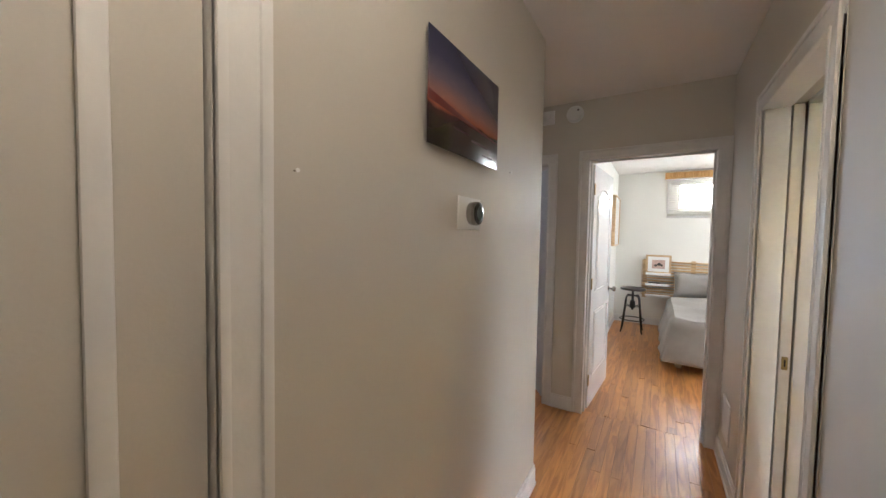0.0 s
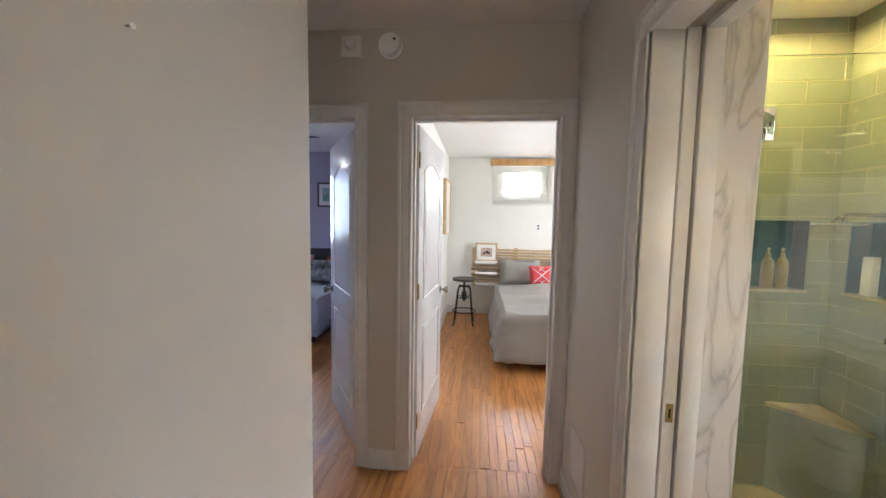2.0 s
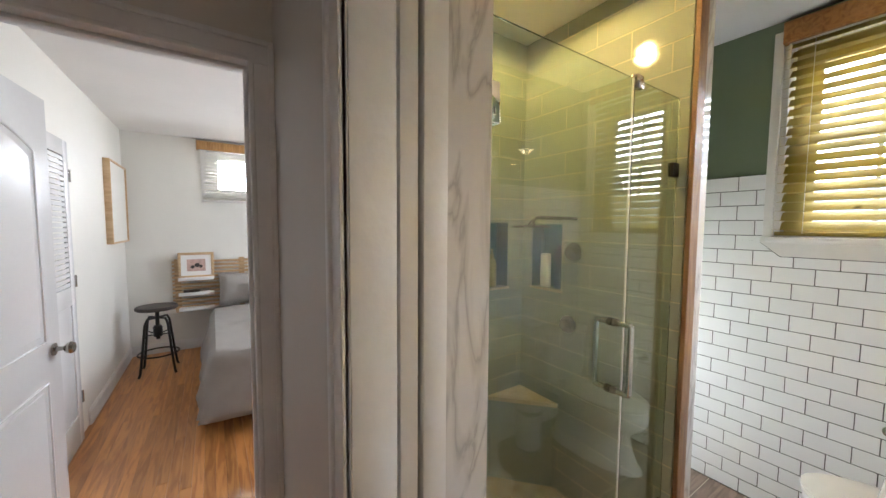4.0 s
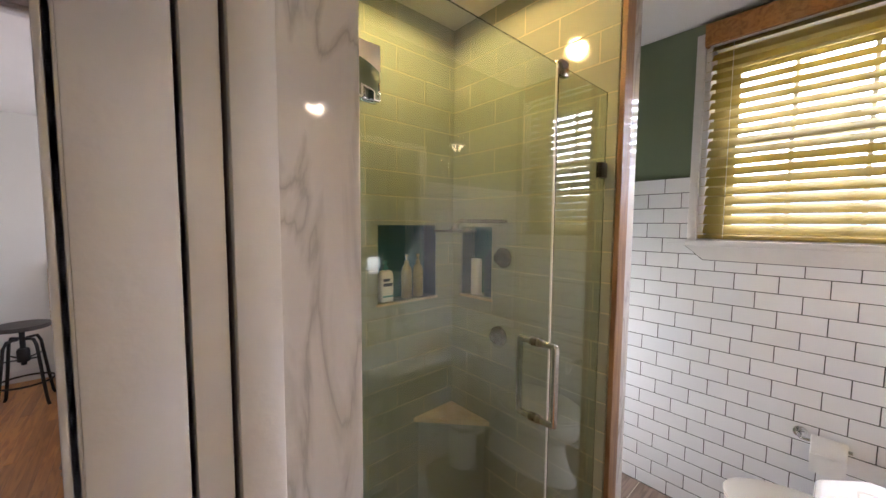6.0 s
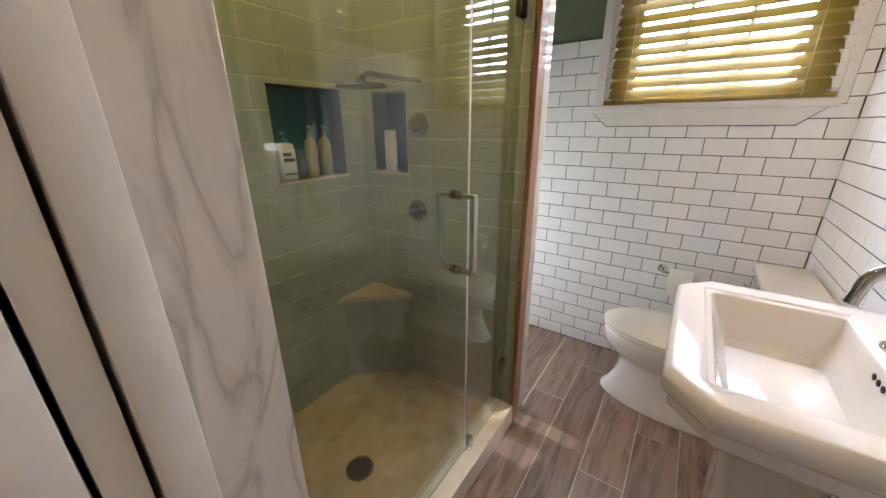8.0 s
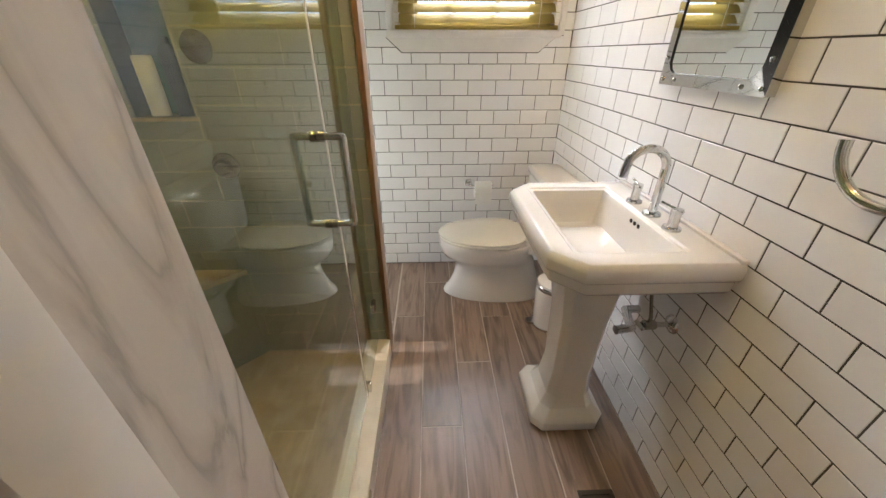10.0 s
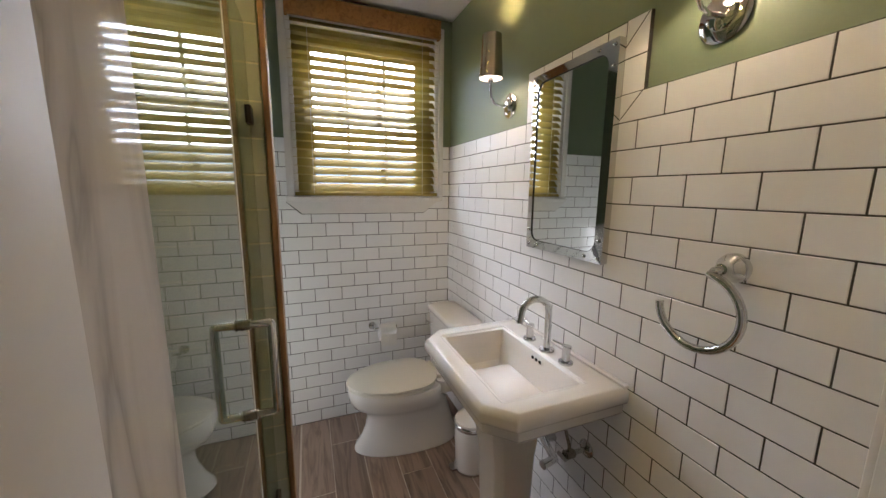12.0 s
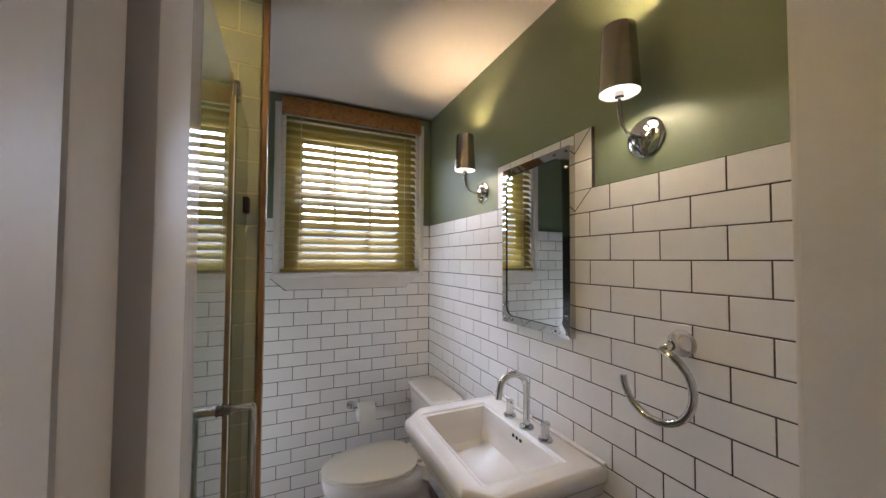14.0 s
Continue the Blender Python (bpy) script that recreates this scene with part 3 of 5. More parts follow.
# floors
structure("ground", boxes((-40, 60, -40, 60, -0.5, -0.3)), M_STONE, "pale ground outside the house")
fh = structure("floor_hall", boxes((-2.0, 0.75, -0.8, NORTH + 0.06, -0.2, -0.012), (0.75, BW - 0.0, -0.8, NORTH, -0.2, -0.06)), M_DARK, "honey oak strip floor in the hall")
fb = structure("floor_bedroom", boxes((-0.46, 3.0, NORTH + 0.06, FAR, -0.2, -0.012)), M_DARK, "honey oak strip floor in the bedroom")
fp = structure("floor_purple", boxes((-4.1, -0.46, NORTH + 0.06, PFAR, -0.2, -0.012)), M_DARK, "darker oak strip floor in the lilac room")
ft = structure("floor_bath", boxes((0.75, BE + 0.011, BS - 0.011, 2.440, -0.2, -0.0008), (PART_E, BE + 0.011, 2.440, BN, -0.2, -0.0008)), M_PGROUT, "brown wood-look porcelain plank floor")
structure("floor_shower", boxes((SHW - 0.011, SHE + 0.011, GLASS, BN + 0.011, -0.2, 0.03)), M_STONE, "mottled tan stone shower floor")
structure("trim_shower_curb", boxes((SHW, SHE, PART_S + 0.002, 2.540, -0.1, 0.10), bevel=0.003), M_CURB, "cream stone shower curb")

# bedroom and purple room shells
wall_y("wall_far_bedroom", FAR, FAR + 0.15, -0.56, 3.1, ROOM_TOP + 0.05, [(0.40, 1.25, 1.86, 2.40)], M_ROOM, "pale bedroom wall with a high window")
wall_x("wall_left_bedroom", -0.46, -0.35, NB, FAR, ROOM_TOP + 0.05, [], M_ROOM, "pale bedroom wall with closet door")
# opening is made up, out of view, to hold the side fill lamp
wall_x("wall_right_bedroom", 3.0, 3.15, NB - 0.055, FAR, ROOM_TOP + 0.05, [(4.8, 6.0, 0.95, 2.2)], M_ROOM, "pale bedroom wall with an unseen added opening")
structure("ceiling_bedroom", boxes((-0.46, BW, NB - 0.055, FAR + 0.1, ROOM_TOP, ROOM_TOP + 0.1), (BW, 3.1, BN + 0.13, FAR + 0.1, ROOM_TOP, ROOM_TOP + 0.1)), M_CEIL, "white bedroom ceiling")
wall_y("wall_far_purple", PFAR, PFAR + 0.15, -4.2, -0.46, ROOM_TOP + 0.05, [(-3.55, -2.72, 1.16, 2.32)], M_LILAC, "lilac painted wall with a window")
wall_x("wall_right_purple", -0.52, -0.46, NB, PFAR, ROOM_TOP + 0.05, [], M_LILAC, "lilac painted side wall")
wall_x("wall_left_purple", -4.2, -4.1, NB - 0.055, PFAR, ROOM_TOP + 0.05, [], M_LILAC, "lilac painted end wall")
structure("ceiling_purple", boxes((-4.2, -0.461, NB - 0.055, PFAR + 0.1, ROOM_TOP, ROOM_TOP + 0.1)), M_CEIL, "white ceiling of the lilac room")
baseboard("baseboard_bedroom_far", "x", FAR, -1, -0.35, 3.0)
baseboard("baseboard_bedroom_left", "y", -0.35, 1, 5.35, FAR)

# outside: bright sky haze
structure("backdrop_north", boxes((-14, 8, 13.0, 13.1, -0.3, 9.0)), glow("white_sky_haze", (0.92, 0.96, 1.0), 1.2), "bright hazy daylight beyond the bedroom windows")
structure("backdrop_east", boxes((BE + 22.0, BE + 22.1, -25, 40, -0.3, 14.0)), glow("blue_white_sky", (0.70, 0.83, 1.0), 0.6), "bright hazy sky beyond the bathroom window")

# ---------------------------------------------------------------- doors and windows


def panel_door(name, label, at, rz, width=0.77, height=2.02, knob_side=1, knob=M_NICKEL):
    """A moulded two-panel door with an arched upper panel; its hinge edge is at the origin and the leaf runs along +x."""
    d = thing(name, label, "door", at=at, rz=rz)
    d["kind"] = "structure"
    part("leaf", boxes((0, width, -0.0175, 0.0175, 0.008, height), bevel=0.002), M_DOOR, d)
    for side in (-1, 1):
        for z0, z1, arch in ((0.25, 0.80, 0), (0.98, height - 0.17, 0.07)):
            x0, x1 = 0.13, width - 0.13
            pts = [(x0, z0), (x1, z0), (x1, z1 - arch)]
            if arch:
                pts += [(x0 + (x1 - x0) * (1 - k / 12), z1 - arch + arch * math.sin(math.pi * k / 12)) for k in range(1, 12)]
            pts += [(x0, z1 - arch)]
            y = side * 0.0185
            part("moulding", tube([(px, y * 0.9, pz) for px, pz in pts], 0.007, 8, True), M_DOOR, d)
            cx, cz = (x0 + x1) / 2, (z0 + z1) / 2
            inner = [(cx + (px - cx) * 0.86, cz + (pz - cz) * 0.93) for px, pz in pts]
            bmp = loft([[(px, side * 0.012, pz) for px, pz in inner], [(cx + (px - cx) * 0.97, side * 0.0215, cz + (pz - cz) * 0.985) for px, pz in inner]])
            part("raised_panel", bmp, M_DOOR, d)
    kx = width - 0.065
    for side in (-1, 1):
        k = part("door_knob", lathe([(0.027, 0), (0.027, 0.006), (0.010, 0.010), (0.009, 0.034), (0.022, 0.042), (0.027, 0.055), (0.022, 0.067), (0.0, 0.070)], 20, "z"), knob, d, "dark metal door knob")
        k.matrix_local = pose(kx, side * 0.0175, 0.93, -90 * side)
    for z in (0.25, 1.05, height - 0.2):
        part("hinge", boxes((-0.018, 0.004, -0.026, -0.0176, z - 0.045, z + 0.045), bevel=0.001), M_BRASS, d, "brass door hinge")
    return d


door_b = panel_door("door_bedroom", "white moulded panel door standing open into the bedroom", (D0 + 0.008, NB - 0.02, 0), 86, D1 - D0 - 0.01)
door_p = panel_door("door_purple", "white moulded panel door standing open into the lilac room", (P1 - 0.006, NB - 0.02, 0), 125, P1 - P0 - 0.01)
dc = thing("door_closet_hall", "greige painted closed hall door", "door", at=(LEFT - 0.03, -0.30, 0), rz=90)
dc["kind"] = "structure"
part("leaf", boxes((0.0, 0.83, -0.0175, 0.0175, 0.008, DTOP - 0.004), bevel=0.002), M_WALL, dc)
part("moulding", boxes((0.695, 0.725, -0.028, -0.0175, 0.2, 1.85), bevel=0.005), M_TRIM, dc)
tagged(part("trim_closet_jamb", boxes((LEFT - 0.115, LEFT, 0.5355, 0.5448, 0, DTOP), bevel=0.002), M_TRIM), "white painted hall door jamb", "", "", "structure")

pk = thing("door_pocket", "cream painted pocket door slid into the wall", "door", at=((PX0 + PX1) / 2, JAMB_N + 0.002, 0))
pk["kind"] = "structure"
part("leaf", boxes((-0.0195, 0.0195, 0, 0.8, 0.012, DTOP + 0.01), bevel=0.002), M_TRIM, pk)
pl = part("latch_plate", boxes((-0.011, 0.011, -0.0022, 0.0006, 0.845, 0.905), bevel=0.001), M_BRASS, pk, "aged brass latch plate")
# no recess: the slot's shade is a near-black piece on the plate
part("latch_slot", boxes((-0.003, 0.003, -0.0030, -0.0021, 0.86, 0.89)), M_DARK, pl)

# closet door on the bedroom's left wall, louvred above
cl = thing("door_closet_bedroom", "white louvred closet door beside the bedroom door", "door", at=(-0.348, 4.45, 0), rz=90)
cl["kind"] = "structure"
part("frame", boxes((0, 0.08, -0.02, 0, 0, 2.02), (0.62, 0.70, -0.02, 0, 0, 2.02), (0.08, 0.62, -0.02, 0, 1.92, 2.02), (0.08, 0.62, -0.02, 0, 0.95, 1.07), (0.08, 0.62, -0.02, 0, 0, 0.2), (0.08, 0.62, -0.012, 0, 0.2, 0.95), bevel=0.002), M_DOOR, cl)
for i in range(26):
    part("louvre", boxes((0.08, 0.62, -0.016, -0.011, 1.075 + i * 0.0325, 1.098 + i * 0.0325)), M_DOOR, cl, soft=False)
kk = part("door_knob", lathe([(0.024, 0), (0.024, 0.006), (0.009, 0.010), (0.009, 0.034), (0.022, 0.042), (0.026, 0.055), (0.0, 0.068)], 18), M_NICKEL, cl, "dark metal knob")
kk.matrix_local = pose(0.10, -0.02, 1.12, 90)
for z in (0.3, 1.1, 1.8):
    part("hinge", boxes((0.69, 0.71, -0.028, -0.018, z - 0.04, z + 0.04)), M_NICKEL, cl)


def blind(name, label, group, material, at, rz, width, z0, z1, pitch, tilt, valance, vmat, vheight=0.08, deep=0.05, over=0.03):
    """A Venetian blind hanging in a window: its back is the plane y = 0, it hangs along x."""
    b = thing(name, label, "blind", group, at, rz)
    n = int((z1 - z0) / pitch)
    for i in range(n):
        bm = bmesh.new()
        t = radians(tilt)
        prof = []
        for k in range(5):
            q = (k / 4 - 0.5) * deep
            c = 0.003 * (1 - (2 * k / 4 - 1) ** 2)
            prof.append((q * math.cos(t) - c * math.sin(t), q * math.sin(t) + c * math.cos(t)))
        ring = [(y, z) for y, z in prof] + [(y - 0.0026 * math.sin(t), z - 0.0026) for y, z in reversed(prof)]
        zc = z0 + 0.03 + pitch * (i + 0.5)
        sag = 0.0015 * math.sin(i * 2.3)
        rings = [[(x, -0.035 + y, zc + z + sag * (x / width)) for y, z in ring] for x in (-width / 2, width / 2)]
        part("slat", loft(rings), material, b, soft=False)
    part("bottom_rail", boxes((-width / 2, width / 2, -0.06, -0.012, z0 + 0.002, z0 + 0.022), bevel=0.004), material, b)
    part("head_rail", boxes((-width / 2, width / 2, -0.065, -0.005, z1 + 0.005, z1 + 0.045), bevel=0.003), material, b)
    part("valance", boxes((-width / 2 - over, width / 2 + over, -0.095, -0.073, z1 - 0.01, z1 - 0.01 + vheight), (-width / 2 - over, -width / 2 - over + 0.015, -0.0725, -0.002, z1 - 0.01, z1 - 0.01 + vheight), (width / 2 + over - 0.015, width / 2 + over, -0.0725, -0.002, z1 - 0.01, z1 - 0.01 + vheight), (-width / 2 - over, width / 2 + over, -0.098, -0.0955, z1 - 0.01 + vheight - 0.012, z1 - 0.01 + vheight), bevel=0.002), vmat, b, valance)
    for x in (-width * 0.38, width * 0.38):
        part("ladder_cord", tube([(x, -0.062, z0 + 0.01), (x, -0.062, z1)], 0.0012, 6), M_SLATW, b)
    return b


def sash_window(name, label, at, rz, width, z0, z1, deep=0.14, meet=True, muntins=(), stile=0.04, rail=0.036, paint=None):
    """A white sash window in the opening; the wall's inner face is y = 0 and the wall runs to +y."""
    w = thing(name, label, "window", at=at, rz=rz)
    w["kind"] = "structure"
    h = width / 2
    zm = (z0 + z1) / 2
    part("window_frame", boxes((-h, -h + 0.025, 0, deep, z0, z1), (h - 0.025, h, 0, deep, z0, z1), (-h + 0.025, h - 0.025, 0, deep, z1 - 0.025, z1), (-h + 0.025, h - 0.025, 0.0, deep, z0, z0 + 0.02), bevel=0.001), M_TRIM, w)
    lo, hi = -h + 0.025, h - 0.025
    parts = [(z0 + 0.02, zm + 0.018, 0.07), (zm - 0.018, z1 - 0.025, 0.105)] if meet else [(z0 + 0.02, z1 - 0.025, 0.08)]
    for a, b, y in parts:
        s = part("sash", boxes((lo, lo + stile, y, y + 0.03, a, b), (hi - stile, hi, y, y + 0.03, a, b), (lo + stile, hi - stile, y, y + 0.03, b - (rail if b > zm + 0.1 else 0.036), b), (lo + stile, hi - stile, y, y + 0.03, a, a + 0.045), bevel=0.002), paint or M_TRIM, w)
        for q in muntins:
            part("muntin", boxes((lo + (hi - lo) * q - 0.008, lo + (hi - lo) * q + 0.008, y + 0.006, y + 0.024, a + 0.044, b - 0.035)), M_TRIM, s, soft=False)
        p = part("pane", boxes((lo + stile - 0.002, hi - stile + 0.002, y + 0.012, y + 0.016, a + 0.043, b - 0.034)), M_PANE, s, soft=False)
        p.visible_shadow = False
    return w


# white sash paint with the olive light from the slats put into its colour
M_SASH = mat("slat_lit_sash_paint", (0.55, 0.46, 0.20), 0.4, 0, 0.03, 3.0, 0.03, 60)
# bath window: frame, casing, blind, stool and apron
wc = (WY0 + WY1) / 2
sash_window("window_bath", "white double-hung bathroom window in bright daylight", (BE, wc, 0), -90, WY1 - WY0, WZ0, WZ1, 0.14, True, (0.36, 0.64), 0.10, 0.10, M_SASH)
bm = boxes((BE - 0.016, BE + 0.004, WY1, WY1 + 0.037, WZ0 - 0.02, 2.46), (BE - 0.016, BE + 0.004, WY0 - 0.030, WY0, WZ0 - 0.02, 2.46), (BE - 0.016, BE + 0.004, WY0, WY1, WZ1, 2.45), bevel=0.003)
tagged(part("trim_bath_window", bm, M_TRIM), "white casing round the bathroom window", "", "", "structure")
ap = [(-0.422, WZ0 - 0.030), (0.481, WZ0 - 0.030), (0.400, WZ0 - 0.099), (-0.337, WZ0 - 0.099)]
sill = part("trim_bath_sill", boxes((BE - 0.030, BE + 0.004, WY0 - 0.012, WY1 + 0.042, WZ0 - 0.031, WZ0 - 0.001), bevel=0.004), M_TRIM)
tagged(sill, "white window stool with a shaped apron", "", "", "structure")
part("caulk_line", loft([[(BE + x, wc + a * 1.012, z - (0.004 if z < WZ0 - 0.05 else 0)) for a, z in ap] for x in (-0.004, 0.003)]), M_GROUT, sill, soft=False)
part("apron", loft([[(BE + x, wc + a, z) for a, z in ap] for x in (-0.020, 0.004)]), M_TRIM, sill)
blind("blind_bath", "olive cream wooden Venetian blind half open", "window blinds", M_SLAT, (BE + 0.055, wc, 0), -90, WY1 - WY0 - 0.01, WZ0 + 0.004, WZ1 - 0.02, 0.047, 46, "brown wooden valance", M_VAL, 0.100, 0.056, 0.005)
# bedroom high window
sash_window("window_bedroom", "small high bedroom window in white daylight", (0.825, FAR, 0), 0, 0.85, 1.86, 2.40, 0.14, False, (), 0.11, 0.10)
bm = boxes((0.36, 0.40, FAR - 0.018, FAR, 1.83, 2.43), (1.25, 1.29, FAR - 0.018, FAR, 1.83, 2.43), (0.36, 1.29, FAR - 0.03, FAR, 1.76, 1.785), bevel=0.002)
tagged(part("trim_bedroom_window", bm, M_TRIM), "white casing round the high window", "", "", "structure")
blind("blind_bedroom", "white Venetian blind partly drawn over a high window", "window blinds", M_SLATW, (0.825, FAR + 0.03, 0), 0, 0.90, 1.79, 2.38, 0.036, 12, "honey wood valance", M_PINE, 0.10, 0.04, 0.05)
# purple room window
sash_window("window_purple", "tall white sash window in the lilac room", (-3.135, PFAR, 0), 0, 0.83, 1.16, 2.32, 0.14, True, (), 0.10, 0.06, M_SASH)
bm = boxes((-3.62, -3.55, PFAR - 0.018, PFAR, 1.10, 2.36), (-2.72, -2.65, PFAR - 0.018, PFAR, 1.10, 2.36), (-3.66, -2.61, PFAR - 0.05, PFAR, 1.09, 1.12), bevel=0.002)
tagged(part("trim_purple_window", bm, M_TRIM), "white casing round the lilac room window", "", "", "structure")
blind("blind_purple", "cream Venetian blind lowered over a sash window", "window blinds", M_SLAT, (-3.135, PFAR + 0.03, 0), 0, 0.82, 1.165, 2.27, 0.044, 10, "honey wood valance", M_PINE, 0.09, 0.045, 0.05)

# ---------------------------------------------------------------- shower
gd = thing("shower_door", "frameless green-tinted glass shower door, closed", "shower door", at=(SHW + 0.012, GLASS, 0), rz=0)
DW = 1.650 - SHW - 0.012
p = part("pane", boxes((0, DW, -0.005, 0.005, 0.115, 1.985), bevel=0.001), M_GLASS, gd, soft=False)
p.visible_shadow = False
for z in (0.35, 1.78):
    h = part("hinge", boxes((-0.011, 0.058, -0.013, -0.0052, z - 0.05, z + 0.05), (-0.011, 0.058, 0.0052, 0.013, z - 0.05, z + 0.05), bevel=0.003), M_CHROME, gd, "chrome glass hinge")
HX = 1.585 - SHW - 0.012
for side in (-1, 1):
    hb = part("handle", tube([(HX, side * y, z) for y, z in ((0.005, 1.160), (0.060, 1.160), (0.0635, 1.1585), (0.065, 1.155), (0.065, 0.930), (0.0635, 0.9265), (0.060, 0.925), (0.005, 0.925))], 0.0095, 14), M_CHROME, gd, "polished nickel pull handle")
    for z in (1.160, 0.925):
        part("collar", lathe([(0.0, side * 0.0052), (0.014, side * 0.0052), (0.014, side * 0.010), (0.0125, side * 0.011), (0.0125, side * 0.016), (0.014, side * 0.017), (0.014, side * 0.021), (0.0, side * 0.021)], 18, "y", (HX, 0, z)), M_NICKEL, hb)
part("edge_seal", boxes((DW - 0.001, DW + 0.004, -0.006, 0.006, 0.115, 1.985), bevel=0.001), M_PLASTIC, gd, "clear white edge seal")
fg = thing("glass_screen", "narrow fixed green-tinted glass shower panel", "glass panel", at=(1.658, GLASS, 0))
PW = SHE - 1.658
p = part("pane", boxes((0, PW - 0.002, -0.005, 0.005, 0.1005, 1.985), bevel=0.001), M_GLASS, fg, soft=False)
p.visible_shadow = False
part("clamp", boxes((0.0, 0.045, -0.014, 0.014, 1.955, 2.0), bevel=0.004), M_NICKEL, fg, "dark nickel glass clamp")
part("clamp", boxes((PW - 0.05, PW - 0.002, -0.014, 0.014, 1.68, 1.735), bevel=0.004), M_BLACK, fg)
part("clamp", boxes((PW - 0.05, PW - 0.002, -0.014, 0.014, 0.30, 0.35), bevel=0.004), M_NICKEL, fg)
part("clamp", boxes((0.02, 0.042, -0.018, 0.018, 0.1003, 0.15), bevel=0.004), M_CHROME, fg, "chrome floor clamp")

st = thing("corner_bench", "triangular tan stone corner seat in the shower", "shower seat", at=(SHE, BN, 0.499))
tri = [(0, 0), (-0.262, 0), (-0.255, -0.012), (-0.012, -0.268), (0, -0.278)]
part("slab", loft([[(x, y, z) for x, y in tri] for z in (0, 0.022)]), M_STONE, st, "tan stone slab")
tri2 = [(0, 0), (-0.235, 0), (0, -0.25)]
part("support", loft([[(x, y, z) for x, y in tri2] for z in (-0.469, 0)]), M_GTILE, st, "sage tiled seat front")
dr = thing("shower_drain", "round dark metal shower drain in the stone floor", "drain", at=(1.394, 2.844, 0.03))
part("rim", lathe([(0.055, 0), (0.055, 0.004), (0.046, 0.004), (0.046, 0.001)], 28), M_NICKEL, dr)
part("grate", lathe([(0.045, 0), (0.045, 0.0025), (0, 0.003)], 28), M_BLACK, dr)
sh = thing("rain_shower", "chrome round rain shower head on a wall arm", "shower head", at=(1.667, 2.95, 1.505))
part("arm", tube([(SHE - 1.668, 0, 0.02), (0.03, 0, 0.02), (0, 0, 0.0)], 0.009, 12), M_NICKEL, sh)
part("head", lathe([(0.012, 0.0), (0.02, -0.012), (0.085, -0.018), (0.088, -0.026), (0.0, -0.026)], 30), M_NICKEL, sh)
for z, yy in ((1.355, 2.960), (0.975, 2.981)):
    v = thing("shower_valve", "round nickel shower valve on the sage tile", "shower valve", "shower valves", (SHE, yy, z), 0)
    part("plate", lathe([(0.048, 0.0), (0.048, -0.006), (0.03, -0.012), (0.027, -0.04), (0.018, -0.05), (0.0, -0.05)], 28, "x"), M_NICKEL, v)
    part("lever", tube([(-0.04, 0, 0), (-0.045, -0.05, -0.012)], 0.006, 10), M_NICKEL, v)
dl = thing("shower_downlight", "recessed warm downlight over the shower", "downlight", at=(1.48, 2.90, BATH_TOP))
part("ring", lathe([(0.062, 0.0), (0.085, 0.0), (0.085, -0.005), (0.062, -0.012)], 36), M_PLASTIC, dl)
part("lens", lathe([(0.0, -0.003), (0.061, -0.003), (0.061, -0.001), (0.0, -0.001)], 36), M_SHWLED, dl, "glowing downlight lens")


def bottle(name, label, at, body, material, capmat, group=""):
    b = thing(name, label, "bottle", group, at)
    part("body", lathe(body, 24), material, b)
    top = body[-1][1]
    part("pump", lathe([(0.011, top), (0.011, top + 0.02), (0.004, top + 0.022), (0.004, top + 0.04), (0.009, top + 0.041), (0.009, top + 0.05), (0.0, top + 0.05)], 16), capmat, b)
    part("nozzle", tube([(0, 0, top + 0.045), (-0.02, -0.02, top + 0.043)], 0.004, 8), capmat, b)
    return b


M_GOLD = mat("gold_bottle", (0.42, 0.36, 0.16), 0.3, 0.4, 0.03, 5, 0)
M_TEALCAP = mat("teal_plastic", (0.05, 0.30, 0.30), 0.3, 0, 0.02, 5, 0)
M_NAVY = mat("navy_plastic", (0.03, 0.06, 0.13), 0.35, 0, 0.04, 6, 0)
slim = [(0.0, 0), (0.024, 0), (0.027, 0.004), (0.027, 0.13), (0.022, 0.155), (0.011, 0.168)]
for bx in (1.718, 1.790):
    bottle("gold_bottle", "slim gold shampoo bottle with pump on the niche shelf", (bx, BN + 0.045, NZ0), slim, M_GOLD, M_GOLD, "gold bottles")
lb = thing("lotion_bottle", "white lotion bottle with dark label and teal pump", "bottle", "", (1.592, BN + 0.04, NZ0))
part("body", loft([rounded(-0.037 * k, 0.037 * k, -0.02 * k, 0.02 * k, 0.016 * k, z) for z, k in ((0, 0.94), (0.004, 1), (0.12, 1), (0.145, 0.85), (0.152, 0.35))]), M_PLASTIC, lb)
part("label", boxes((-0.025, 0.025, -0.0206, -0.0198, 0.075, 0.09), (-0.025, 0.012, -0.0206, -0.0198, 0.098, 0.112)), M_NAVY, lb, "dark printed label bars", False)
part("label_stripe", boxes((-0.028, 0.028, -0.0206, -0.0198, 0.022, 0.03)), M_TEALCAP, lb, "", False)
part("pump", lathe([(0.012, 0.152), (0.012, 0.168), (0.004, 0.17), (0.004, 0.186), (0.010, 0.187), (0.010, 0.195), (0, 0.195)], 16), M_TEALCAP, lb, "teal pump top")
part("nozzle", tube([(0, 0, 0.19), (-0.025, -0.012, 0.188)], 0.004, 8), M_TEALCAP, lb)
wb = thing("white_tube", "cream shampoo tube standing in the side niche", "bottle", "", (SHE + 0.045, 3.175, EZ0))
part("body", loft([rounded(-0.018 * k, 0.018 * k, -0.03 * k, 0.03 * k, 0.014 * k, z) for z, k in ((0, 0.95), (0.004, 1), (0.18, 1), (0.188, 0.9))]), M_PLASTIC, wb)
nb = thing("navy_bottle", "dark navy bottle in the side niche", "bottle", "", (SHE + 0.05, 3.085, EZ0))
